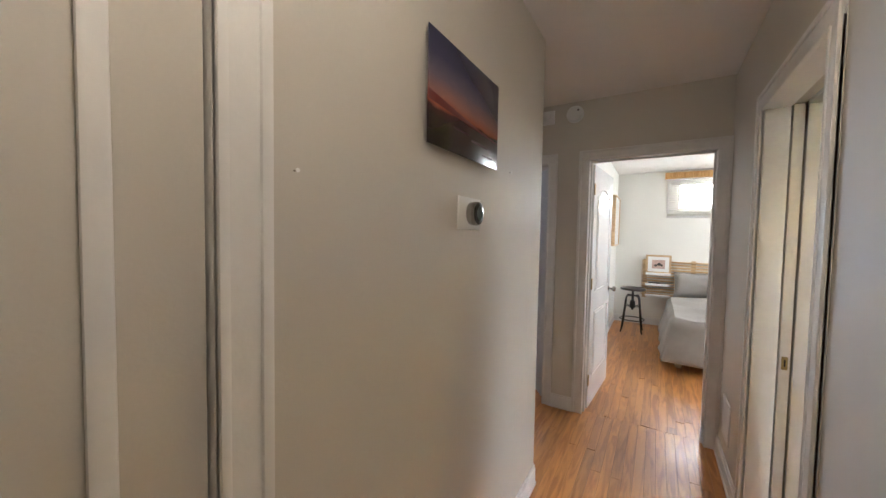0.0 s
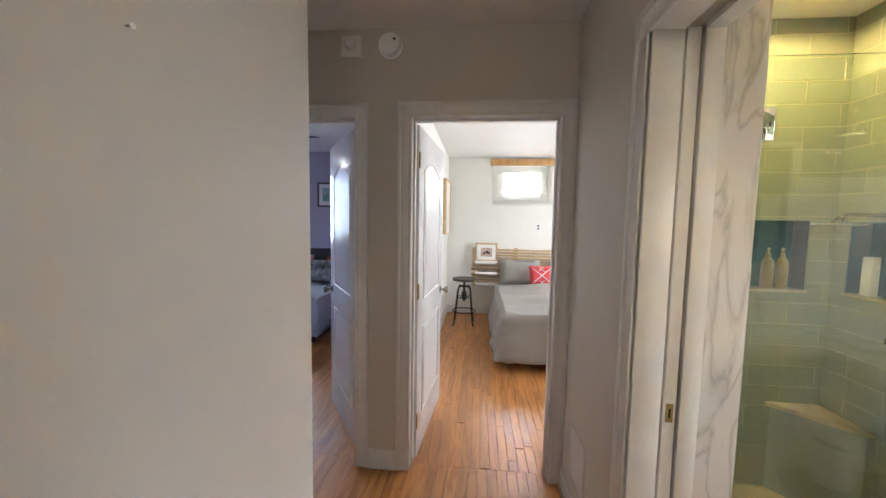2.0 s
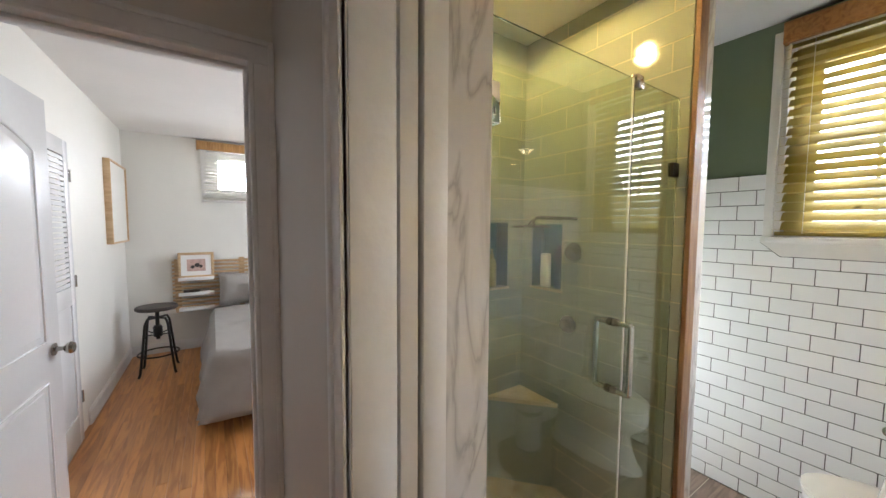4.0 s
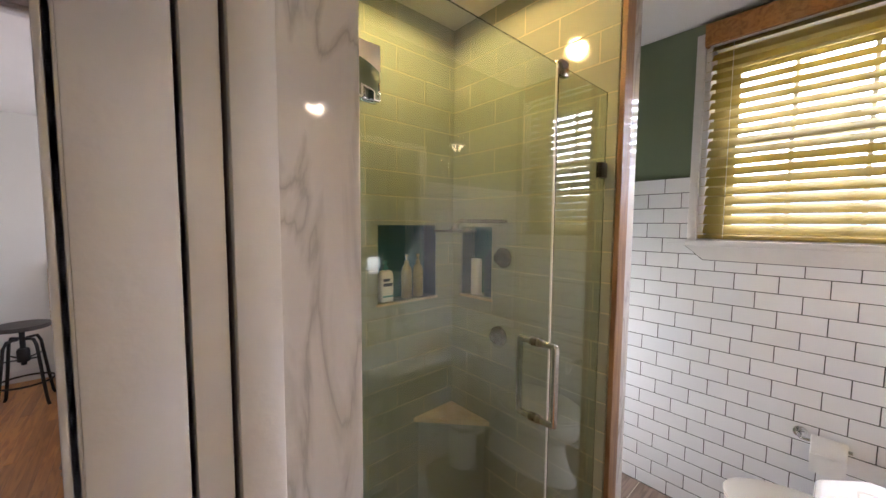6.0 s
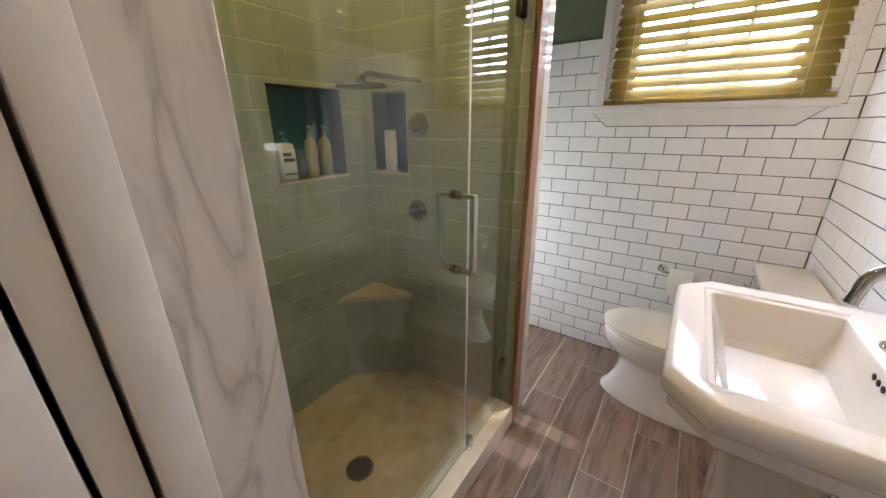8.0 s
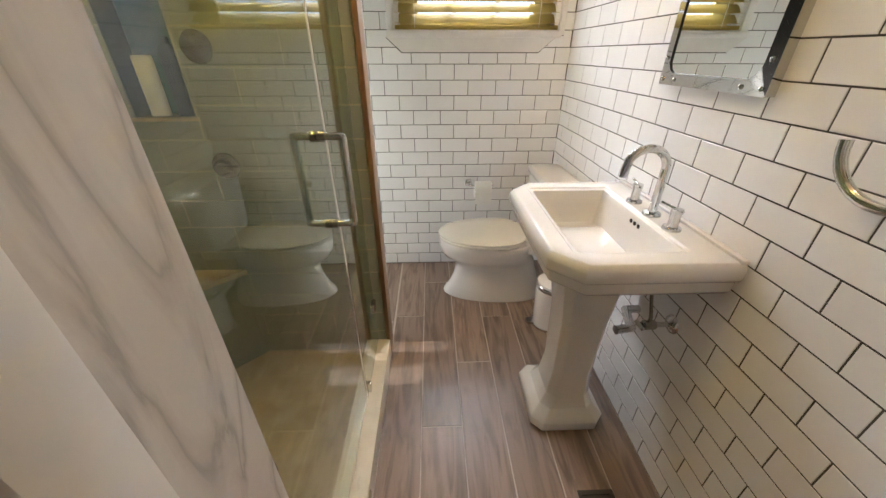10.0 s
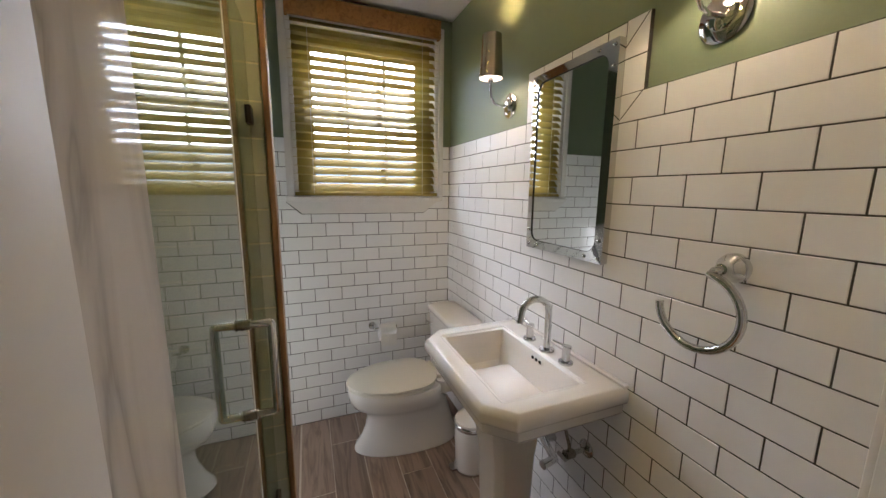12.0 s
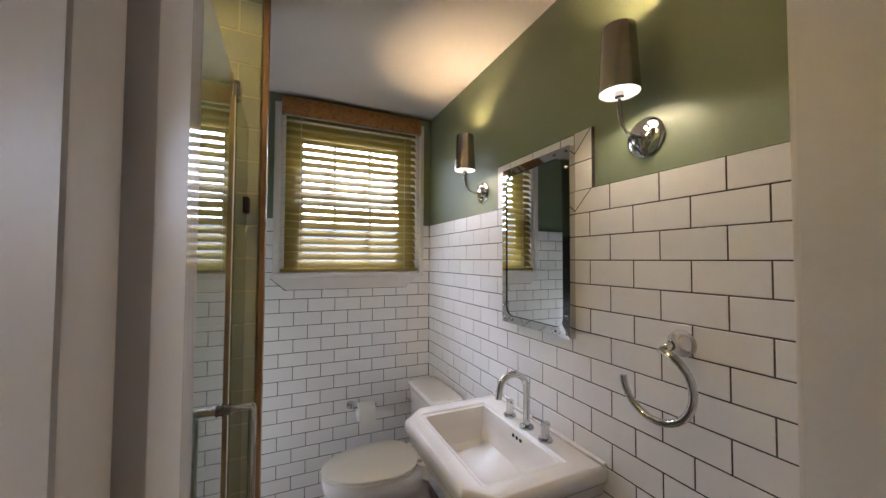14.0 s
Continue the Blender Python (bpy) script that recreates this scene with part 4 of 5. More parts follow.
part("body", loft([rounded(-0.022 * k, 0.022 * k, -0.028 * k, 0.028 * k, 0.016 * k, z) for z, k in ((0, 0.95), (0.004, 1), (0.20, 1), (0.215, 0.7), (0.22, 0.4), (0.24, 0.4))]), M_NAVY, nb)

# ---------------------------------------------------------------- bathroom things
# pedestal sink
sk = thing("pedestal_sink", "white porcelain pedestal sink with chamfered corners against the tile", "sink", at=(1.702, BS, 0))


def chamfered(x0, x1, y0, y1, c, z):
    """Square at the wall, cut corners in front."""
    return [(x0, y0, z), (x1, y0, z), (x1, y1 - c, z), (x1 - c, y1, z), (x0 + c, y1, z), (x0, y1 - c, z)]


W2, DP, TOPZ = 0.318, 0.475, 0.893
rings = [chamfered(-W2 + i, W2 - i, 0.002, DP - i, 0.075, z) for i, z in ((0.085, 0.765), (0.03, 0.785), (0.018, 0.80), (0.016, 0.832), (0.004, 0.84), (0.0, 0.85), (0.0, 0.876), (0.004, 0.884), (0.012, TOPZ))]
# the rim steps down into the bowl
inner = lambda m, z: [(-0.237 + m, 0.115 + m * 0.8, z), (0.237 - m, 0.115 + m * 0.8, z), (0.237 - m, 0.385 - m, z), (0.227 - m, 0.395 - m, z), (-0.227 + m, 0.395 - m, z), (-0.237 + m, 0.385 - m, z)]
rings += [inner(-0.014, TOPZ), inner(-0.010, TOPZ - 0.006), inner(0.0, TOPZ - 0.006), inner(0.004, TOPZ - 0.010), inner(0.02, TOPZ - 0.06), inner(0.055, TOPZ - 0.115), inner(0.085, TOPZ - 0.128)]
bm = loft(rings)
bmesh.ops.bevel(bm, geom=[e for e in bm.edges if e.calc_face_angle(0) > 0.5], offset=0.0035, segments=2, affect="EDGES", profile=0.5, clamp_overlap=True)
basin = part("basin", bm, M_PORC, sk)
part("backsplash_lip", boxes((-W2 + 0.004, W2 - 0.004, 0.002, 0.022, TOPZ - 0.004, TOPZ + 0.008), bevel=0.003), M_PORC, basin)
part("drain", lathe([(0.0, TOPZ - 0.1265), (0.018, TOPZ - 0.1255), (0.024, TOPZ - 0.127), (0.026, TOPZ - 0.13)], 24, "z", (0, 0.215, 0)), M_CHROME, basin, "chrome drain")
# flat dark discs; the shade inside the holes is put into their colour
for dx in (-0.022, 0, 0.022):
    part("overflow_hole", lathe([(0.007, 0), (0.007, 0.0016), (0, 0.0016)], 14, "y", (dx - 0.02, 0.1255, TOPZ - 0.028)), M_DARK, basin)
oct_ = lambda w, y0, y1, c, z: [(px, py + 0.04, z) for px, py in ((-w + c, y0), (w - c, y0), (w, y0 + c), (w, y1 - c), (w - c, y1), (-w + c, y1), (-w, y1 - c), (-w, y0 + c))]
rings = [oct_(w, y0, y1, c, z) for w, y0, y1, c, z in ((0.148, 0.05, 0.335, 0.04, 0.0), (0.152, 0.046, 0.339, 0.04, 0.004), (0.152, 0.046, 0.339, 0.04, 0.045), (0.146, 0.052, 0.333, 0.04, 0.055), (0.140, 0.058, 0.327, 0.038, 0.062), (0.112, 0.085, 0.30, 0.034, 0.085), (0.092, 0.10, 0.275, 0.03, 0.13), (0.082, 0.105, 0.262, 0.026, 0.24), (0.088, 0.10, 0.272, 0.026, 0.50), (0.104, 0.085, 0.30, 0.028, 0.70), (0.125, 0.07, 0.33, 0.03, 0.785))]
bm = loft(rings)
bmesh.ops.bevel(bm, geom=[e for e in bm.edges if e.calc_face_angle(0) > 0.35], offset=0.004, segments=2, affect="EDGES", profile=0.5, clamp_overlap=True)
part("pedestal", bm, M_PORC, sk)

fa = thing("faucet", "polished chrome gooseneck faucet with two lever handles on the sink", "faucet", at=(1.684, BS + 0.080, TOPZ))
part("base", lathe([(0.0, 0), (0.027, 0), (0.028, 0.003), (0.026, 0.009), (0.016, 0.012), (0.0, 0.012)], 28), M_CHROME, fa)
R = 0.062
pts = [(0, 0, 0.01), (0, 0, 0.145)] + [(0, R - R * math.cos(a), 0.145 + R * math.sin(a)) for a in [math.pi * k / 18 for k in range(1, 16)]] + [(0, 2 * R + 0.001, 0.125)]
part("spout", tube(pts, 0.0125, 16), M_CHROME, fa)
for dx, rot in ((-0.104, 20), (0.108, -10)):
    hn = part("handle", lathe([(0.0, 0), (0.025, 0), (0.026, 0.003), (0.024, 0.009), (0.015, 0.012), (0.0145, 0.05), (0.016, 0.052), (0.016, 0.064), (0.0, 0.066)], 26, "z", (dx, 0, 0)), M_CHROME, fa)
    a = radians(rot)
    part("lever", tube([(dx - 0.018 * math.cos(a), -0.018 * math.sin(a), 0.060), (dx + 0.052 * math.cos(a), 0.052 * math.sin(a), 0.066)], 0.0045, 10), M_CHROME, hn)

pv = thing("water_stops", "chrome supply valves and trap under the sink", "plumbing", at=(1.702, BS, 0))
for dx, z in ((-0.17, 0.575), (0.05, 0.575)):
    part("escutcheon", lathe([(0.032, 0.001), (0.030, 0.006), (0.012, 0.016), (0.0, 0.016)], 24, "y", (dx, 0, z)), M_CHROME, pv)
    part("stub", tube([(dx, 0.006, z), (dx, 0.075, z)], 0.009, 12), M_CHROME, pv)
    part("valve_body", lathe([(0.0, 0.06), (0.015, 0.06), (0.016, 0.065), (0.016, 0.095), (0.010, 0.10), (0.0, 0.10)], 18, "y", (dx, 0, z)), M_NICKEL, pv)
    part("valve_handle", tube([(dx - 0.02, 0.108, z), (dx + 0.02, 0.108, z)], 0.007, 10), M_CHROME, pv)
    part("supply_line", tube([(dx, 0.08, z), (dx, 0.08, z + 0.03), (dx * 0.7, 0.075, z + 0.12), (dx * 0.62, 0.07, 0.80)], 0.0055, 10), M_NICKEL, pv)
part("trap", tube([(0.0, 0.001, 0.50), (-0.0, 0.05, 0.50), (-0.10, 0.08, 0.50), (-0.11, 0.14, 0.50)], 0.016, 14), M_CHROME, pv)

# toilet
to = thing("toilet", "white two-piece toilet with closed cream seat under the window", "toilet", at=(2.535, BS, 0))


def oval(w, y0, y1, z, n=28, k=0.62):
    """An egg-shaped ring, blunt at the back."""
    out = []
    yc = y0 + (y1 - y0) * 0.42
    for i in range(n):
        a = 2 * math.pi * i / n
        s, c = math.sin(a), math.cos(a)
        y = yc + (y1 - yc) * s if s > 0 else yc + (yc - y0) * (-abs(s) ** k)
        out.append((w * c, y, z))
    return out


bowl = [oval(w, y0, y1, z) for w, y0, y1, z in ((0.146, 0.08, 0.700, 0.0), (0.150, 0.08, 0.706, 0.006), (0.147, 0.08, 0.702, 0.025), (0.128, 0.10, 0.668, 0.07), (0.114, 0.12, 0.640, 0.14), (0.112, 0.14, 0.630, 0.20), (0.126, 0.15, 0.648, 0.240), (0.164, 0.17, 0.700, 0.275), (0.183, 0.18, 0.724, 0.315), (0.187, 0.18, 0.730, 0.350), (0.186, 0.18, 0.728, 0.372), (0.180, 0.19, 0.720, 0.385))]
part("bowl", loft(bowl), M_PORC, to)
part("trapway", tube([(0.03, 0.50, 0.22), (0.04, 0.40, 0.28), (0.04, 0.30, 0.26), (0.035, 0.24, 0.16), (0.03, 0.26, 0.06)], [0.075, 0.085, 0.08, 0.075, 0.08], 16), M_PORC, to)
part("deck", loft([rounded(-0.135, 0.135, 0.03, 0.24, 0.04, z) for z in (0.33, 0.40)]), M_PORC, to)
part("seat", loft([oval(w, y0, y1, z) for w, y0, y1, z in ((0.180, 0.235, 0.725, 0.387), (0.186, 0.228, 0.732, 0.391), (0.186, 0.228, 0.732, 0.402), (0.180, 0.235, 0.725, 0.406))]), M_SEAT, to, "cream seat")
part("lid", loft([oval(w, y0, y1, z) for w, y0, y1, z in ((0.182, 0.225, 0.730, 0.4075), (0.188, 0.218, 0.736, 0.412), (0.187, 0.218, 0.735, 0.42), (0.17, 0.235, 0.715, 0.4275), (0.10, 0.32, 0.62, 0.4305))]), M_SEAT, to, "cream closed lid")
for dx in (-0.075, 0.075):
    part("hinge", boxes((dx - 0.02, dx + 0.02, 0.205, 0.235, 0.40, 0.425), bevel=0.006), M_SEAT, to)
part("tank", loft([rounded(-w, w, 0.012, d, 0.03, z) for w, d, z in ((0.19, 0.165, 0.40), (0.20, 0.175, 0.42), (0.215, 0.185, 0.72))]), M_PORC, to)
bm = loft([rounded(-0.222 + i, 0.222 - i, 0.006 + i * 0.2, 0.195 - i, 0.035, z) for i, z in ((0.004, 0.7205), (0, 0.726), (0, 0.748), (0.006, 0.758), (0.02, 0.762))])
part("tank_lid", bm, M_PORC, to)
part("flush_lever", tube([(0.13, 0.187, 0.655), (0.13, 0.20, 0.655), (0.19, 0.206, 0.65)], 0.006, 10), M_CHROME, to)
for dx in (-0.09, 0.09):
    part("bolt_cap", lathe([(0.013, 0.012), (0.013, 0.022), (0.008, 0.03), (0, 0.031)], 14, "z", (dx * 1.0, 0.33, 0)), M_PORC, to)

# waste bin
bn = thing("waste_bin", "small white pedal bin with chrome rim between sink and toilet", "waste bin", at=(2.200, BS + 0.125, 0))
part("body", lathe([(0.0, 0.012), (0.086, 0.012), (0.088, 0.016), (0.092, 0.255), (0.0, 0.255)], 30), M_PORC, bn)
part("rim", lathe([(0.094, 0.25), (0.096, 0.256), (0.096, 0.27), (0.092, 0.275), (0.09, 0.27)], 30), M_CHROME, bn, "chrome rim")
part("lid", lathe([(0.091, 0.268), (0.088, 0.285), (0.05, 0.298), (0.0, 0.302)], 30), M_PORC, bn)
part("foot", lathe([(0.0, 0.0), (0.09, 0.0), (0.092, 0.004), (0.092, 0.013), (0.0, 0.013)], 30), M_CHROME, bn)
part("pedal", loft([rounded(-0.024, 0.024, 0.08, 0.125, 0.016, z) for z in (0.012, 0.024)]), M_CHROME, bn, "chrome pedal")

# toilet paper
M_PAPER = mat("tissue_paper", (0.84, 0.83, 0.81), 0.95, 0, 0.02, 20.0, 0.15, 240)
tp = thing("toilet_paper_holder", "chrome paper holder on the white tile", "paper holder", at=(BE, 1.981, 0.606))
part("plate", lathe([(0.024, -0.0005), (0.024, -0.007), (0.012, -0.012), (0.0, -0.012)], 24, "x"), M_CHROME, tp)
part("arm", tube([(-0.01, 0, 0), (-0.055, 0, 0), (-0.062, -0.006, 0), (-0.062, -0.15, 0.0)], 0.007, 12), M_CHROME, tp)
tr = thing("toilet_roll", "white toilet paper roll hanging on the holder", "toilet paper", at=(BE - 0.062, 1.896, 0.576))
part("roll", lathe([(0.018, -0.052), (0.052, -0.052), (0.055, -0.049), (0.055, 0.049), (0.052, 0.052), (0.018, 0.052), (0.018, -0.052)], 32, "y"), M_PAPER, tr)
part("loose_sheet", boxes((-0.0565, -0.055, -0.051, 0.051, -0.075, 0.004)), M_PAPER, tr, "", False)

# mirror
X0, X1, Z0, Z1 = 1.515, 1.927, 1.251, 1.926
mi = thing("wall_mirror", "rectangular mirror in a riveted chrome frame over the sink", "mirror", at=((X0 + X1) / 2, BS + 0.001, (Z0 + Z1) / 2))
a, h = (X1 - X0) / 2, (Z1 - Z0) / 2
out = [(x, 0, y) for x, y, _ in rounded(-a, a, -h, h, 0.004, 0)]
inn = [(x, 0, y) for x, y, _ in rounded(-a + 0.032, a - 0.032, -h + 0.032, h - 0.032, 0.04, 0)]
bm = loft([[(x, y, z) for x, _, z in r] for r, y in ((out, 0.0), (out, 0.024), (inn, 0.027), (inn, 0.012))], False)
part("frame", bm, M_CHROME, mi, "riveted chrome frame")
part("black_edge", tube([(x, 0.0245, z) for x, _, z in inn], 0.0022, 6, True), M_BLACK, mi)
bm = bmesh.new()
bm.faces.new([bm.verts.new((x, 0.0225, z)) for x, _, z in [(p[0] * 1.0, 0, p[2]) for p in inn]])
bmesh.ops.recalc_face_normals(bm, faces=bm.faces)
g = part("glass", bm, M_MIRROR, mi, "silvered mirror glass", False)
part("back", boxes((-a + 0.005, a - 0.005, 0, 0.01, -h + 0.005, h - 0.005)), M_BLACK, mi)
for sx in (-1, 1):
    for sz in (-1, 1):
        for ox, oz in ((0.016, 0.016), (0.016, 0.075), (0.075, 0.016)):
            part("rivet", lathe([(0.0062, 0.0255), (0.0055, 0.029), (0.003, 0.0305), (0, 0.031)], 12, "y", (sx * (a - ox), 0, sz * (h - oz))), M_CHROME, mi)

# towel ring
rg = thing("towel_ring", "open chrome towel ring hanging on the white tile", "towel ring", at=(1.159, BS, 1.315))
part("mount", lathe([(0.0, 0.001), (0.034, 0.001), (0.034, 0.006), (0.030, 0.018), (0.018, 0.030), (0.013, 0.05), (0.0, 0.054)], 30, "y"), M_CHROME, rg)

part("ring", tube([(0.0, 0.045, 0.0), (0.004, 0.064, -0.004)] + [(0.026 - 0.090 * math.cos(radians(90 - k * 10.3)), 0.07, -0.100 + 0.090 * math.sin(radians(90 - k * 10.3))) for k in range(1, 27)], 0.0095, 14), M_CHROME, rg)

# sconces
M_DISC = glow("sconce_glow", (1.0, 0.86, 0.68), 2.6)
for sx, sz in ((2.155, 1.871), (1.256, 1.873)):
    sc = thing("wall_sconce", "dark nickel wall sconce with a tapered metal shade, lit", "wall lamp", "sconces beside the mirror", (sx, BS - 0.011, sz))
    part("backplate", lathe([(0.0, 0.001), (0.055, 0.001), (0.056, 0.006), (0.05, 0.011), (0.032, 0.013), (0.030, 0.02), (0.02, 0.024), (0, 0.025)], 36, "y"), M_CHROME, sc)
    part("arm", tube([(0, 0.02, 0), (0, 0.055, -0.004), (0, 0.085, 0.004), (0, 0.103, 0.03), (0, 0.108, 0.07), (0, 0.108, 0.16)], 0.0055, 12), M_CHROME, sc)
    shade = part("shade", lathe([(0.052, 0.105), (0.0535, 0.105), (0.0425, 0.285), (0.0412, 0.285), (0.052, 0.105)], 40, "z", (0, 0.108, 0)), M_NICKEL, sc, "tapered dark nickel shade")
    part("bulb", lathe([(0.0, 0.128), (0.02, 0.132), (0.03, 0.150), (0.028, 0.175), (0.014, 0.205), (0.0, 0.21)], 20, "z", (0, 0.108, 0)), M_BULB, sc, "glowing lamp bulb")
    part("socket", lathe([(0.013, 0.095), (0.013, 0.128), (0, 0.128)], 16, "z", (0, 0.108, 0)), M_NICKEL, sc)
    part("diffuser", lathe([(0.014, 0.1085), (0.0505, 0.1085), (0.0505, 0.111), (0.014, 0.111), (0.014, 0.1085)], 36, "z", (0, 0.108, 0)), M_DISC, sc, "glowing frosted ring")
    spot_lamp("sconce_light_down", (sx, BS + 0.097, sz + 0.103), 0.03, 7.0, WARM, (sx, BS + 0.097, 0), 160, 0.3)
    spot_lamp("sconce_light_up", (sx, BS + 0.097, sz + 0.28), 0.02, 8.0, (1.0, 0.62, 0.28), (sx, BS + 0.097, 3), 110, 0.3)

# floor register
fr = thing("floor_register", "dark metal slotted floor register by the sink", "floor vent", at=(1.266, 1.666, 0.0005))
part("frame", boxes((-0.062, 0.062, -0.062, -0.05, 0, 0.005), (-0.062, 0.062, 0.05, 0.062, 0, 0.005), (-0.062, -0.05, -0.05, 0.05, 0, 0.005), (0.05, 0.062, -0.05, 0.05, 0, 0.005), bevel=0.001), M_GUN, fr)
for k in range(7):
    part("slat", boxes((-0.05 + k * 0.0145, -0.043 + k * 0.0145, -0.05, 0.05, 0.0005, 0.004)), M_GUN, fr, soft=False)
# dark sheet under the slats, painted in place of the duct's shade
part("backing", boxes((-0.05, 0.05, -0.05, 0.05, 0.0, 0.0008)), M_DARK, fr, soft=False)

# ---------------------------------------------------------------- hall things
aw = thing("sunset_art", "unframed metal print of a sunset over dark water", "wall art", at=(LEFT, 1.305, 1.848))
part("mount", boxes((0, 0.018, -0.20, 0.20, -0.12, 0.12)), M_BLACK, aw)
M_ART = bpy.data.materials.new("sunset_print")
M_ART.use_nodes = True
nt = M_ART.node_tree
b = nt.nodes["Principled BSDF"]
b.inputs["Roughness"].default_value = 0.18
co = nt.nodes.new("ShaderNodeTexCoord")
sp = nt.nodes.new("ShaderNodeSeparateXYZ")
nt.links.new(co.outputs["Generated"], sp.inputs[0])
nz = nt.nodes.new("ShaderNodeTexNoise")
nz.inputs["Scale"].default_value = 5.0
nt.links.new(co.outputs["Generated"], nz.inputs[0])
ad = nt.nodes.new("ShaderNodeMath")
ad.operation = "MULTIPLY_ADD"
ad.inputs[1].default_value = 0.09
nt.links.new(nz.outputs[0], ad.inputs[0])
nt.links.new(sp.outputs["Z"], ad.inputs[2])
rp = nt.nodes.new("ShaderNodeValToRGB")
els = rp.color_ramp.elements
els[0].position, els[0].color = 0.0, (0.015, 0.010, 0.012, 1)
els[1].position, els[1].color = 1.0, (0.035, 0.035, 0.075, 1)
for pos, c in ((0.30, (0.03, 0.018, 0.02)), (0.38, (0.05, 0.02, 0.022)), (0.415, (0.38, 0.13, 0.08)), (0.50, (0.30, 0.15, 0.12)), (0.66, (0.13, 0.10, 0.13)), (0.85, (0.045, 0.045, 0.09))):
    e = els.new(pos)
    e.color = (*c, 1)
nt.links.new(ad.outputs[0], rp.inputs[0])
nt.links.new(rp.outputs[0], b.inputs["Base Color"])
part("print", boxes((0.018, 0.0215, -0.24, 0.24, -0.159, 0.159), bevel=0.0006), M_ART, aw, "glossy sunset print")
M_RAIL = mat("red_bridge_paint", (0.16, 0.02, 0.015), 0.3, 0, 0.05, 5, 0)
part("bridge", loft([[(x, -0.24, -0.012), (x, 0.05, -0.045), (x, 0.24, -0.06), (x, 0.24, -0.064), (x, 0.05, -0.054), (x, -0.24, -0.04)] for x in (0.0215, 0.0218)]), M_RAIL, aw, "painted dark red bridge", False)
M_STREAK = mat("pale_reflection_print", (0.16, 0.12, 0.13), 0.2, 0, 0.05, 5, 0)
for y0, z0, w_ in ((-0.10, -0.085, 0.10), (0.02, -0.10, 0.12), (0.10, -0.13, 0.09)):
    part("water_streak", boxes((0.0215, 0.0217, y0, y0 + w_, z0, z0 + 0.006)), M_STREAK, aw, soft=False)

th = thing("thermostat", "round steel thermostat with dark dial on a white wall plate", "thermostat", at=(LEFT, 1.362, 1.511))
part("wall_plate", boxes((0, 0.007, -0.088, 0.072, -0.055, 0.055), bevel=0.002), M_PLASTIC, th)
part("body", lathe([(0.0, 0.007), (0.038, 0.007), (0.040, 0.010), (0.0415, 0.030), (0.040, 0.036), (0.037, 0.0375), (0.0, 0.0375)], 48, "x"), M_NICKEL, th, "brushed steel ring")
part("face", lathe([(0.0, 0.0376), (0.0365, 0.0376), (0.0365, 0.0392), (0.034, 0.040), (0.0, 0.0405)], 48, "x"), mat("black_glass_dial", (0.012, 0.012, 0.013), 0.05, 0, 0.02, 4, 0), th, "glossy black dial")
part("screen", lathe([(0.0, 0.0406), (0.023, 0.0405), (0.023, 0.0409), (0.0, 0.0410)], 36, "x"), mat("dim_green_screen", (0.05, 0.065, 0.05), 0.15, 0, 0.05, 30, 0), th, "dim green screen")
for yy, zz in ((1.736, 1.712), (0.67, 1.548)):
    nl = thing("nail", "small bent nail sticking out of the painted wall", "nail", "nails", (LEFT, yy, zz))
    part("shank", tube([(0, 0, 0), (0.008, 0.002, 0.001)], 0.0016, 8), M_NICKEL, nl)
    part("head", lathe([(0.0, 0.008), (0.004, 0.008), (0.004, 0.0095), (0, 0.0095)], 12, "x", (0, 0.002, 0.001)), M_PLASTIC, nl)

sm = thing("smoke_detector", "round white smoke detector on the wall over the doorways", "smoke detector", at=(-0.347, NORTH, 2.412))
part("base", lathe([(0.0, 0.0), (0.066, 0.0), (0.066, -0.012), (0.0, -0.012)], 40, "y"), M_PLASTIC, sm)
part("cover", lathe([(0.0615, -0.012), (0.061, -0.026), (0.055, -0.034), (0.020, -0.038), (0.0, -0.038)], 40, "y"), M_PLASTIC, sm)
part("button", lathe([(0.007, -0.036), (0.007, -0.040), (0.0, -0.040)], 14, "y", (0.028, 0, 0.022)), M_GUN, sm)
al = thing("alarm_sounder", "square white wall alarm with a round lens", "alarm", at=(-0.564, NORTH, 2.412))
part("base", boxes((-0.058, 0.058, -0.022, 0, -0.055, 0.055), bevel=0.006), M_PLASTIC, al)
part("lens", lathe([(0.034, -0.022), (0.034, -0.030), (0.024, -0.042), (0.0, -0.046)], 28, "y", (0, 0, 0.01)), M_PLASTIC, al)
vt = thing("wall_vent", "white painted wall register above the baseboard", "wall vent", at=(RIGHT, 2.945, 0.34))
part("frame", boxes((-0.008, 0, -0.11, 0.11, -0.12, -0.10), (-0.008, 0, -0.11, 0.11, 0.10, 0.12), (-0.008, 0, -0.11, -0.09, -0.10, 0.10), (-0.008, 0, 0.09, 0.11, -0.10, 0.10), bevel=0.002), M_TRIM, vt)
for k in range(9):
    part("slat", boxes((-0.006, -0.001, -0.09, 0.09, -0.096 + k * 0.022, -0.080 + k * 0.022)), M_TRIM, vt, soft=False)
hl = thing("hall_ceiling_lamp", "round flush hall ceiling lamp with warm glass", "ceiling lamp", at=(0.17, 0.50, HALL_TOP))
part("ring", lathe([(0.0, 0.0), (0.15, 0.0), (0.15, -0.02), (0.14, -0.025)], 36), M_NICKEL, hl)
part("bowl", lathe([(0.139, -0.02), (0.12, -0.05), (0.07, -0.075), (0.0, -0.082)], 36), glow("warm_lamp_bowl", (1.0, 0.82, 0.58), 2.0), hl, "glowing glass bowl")

# ---------------------------------------------------------------- bedroom things


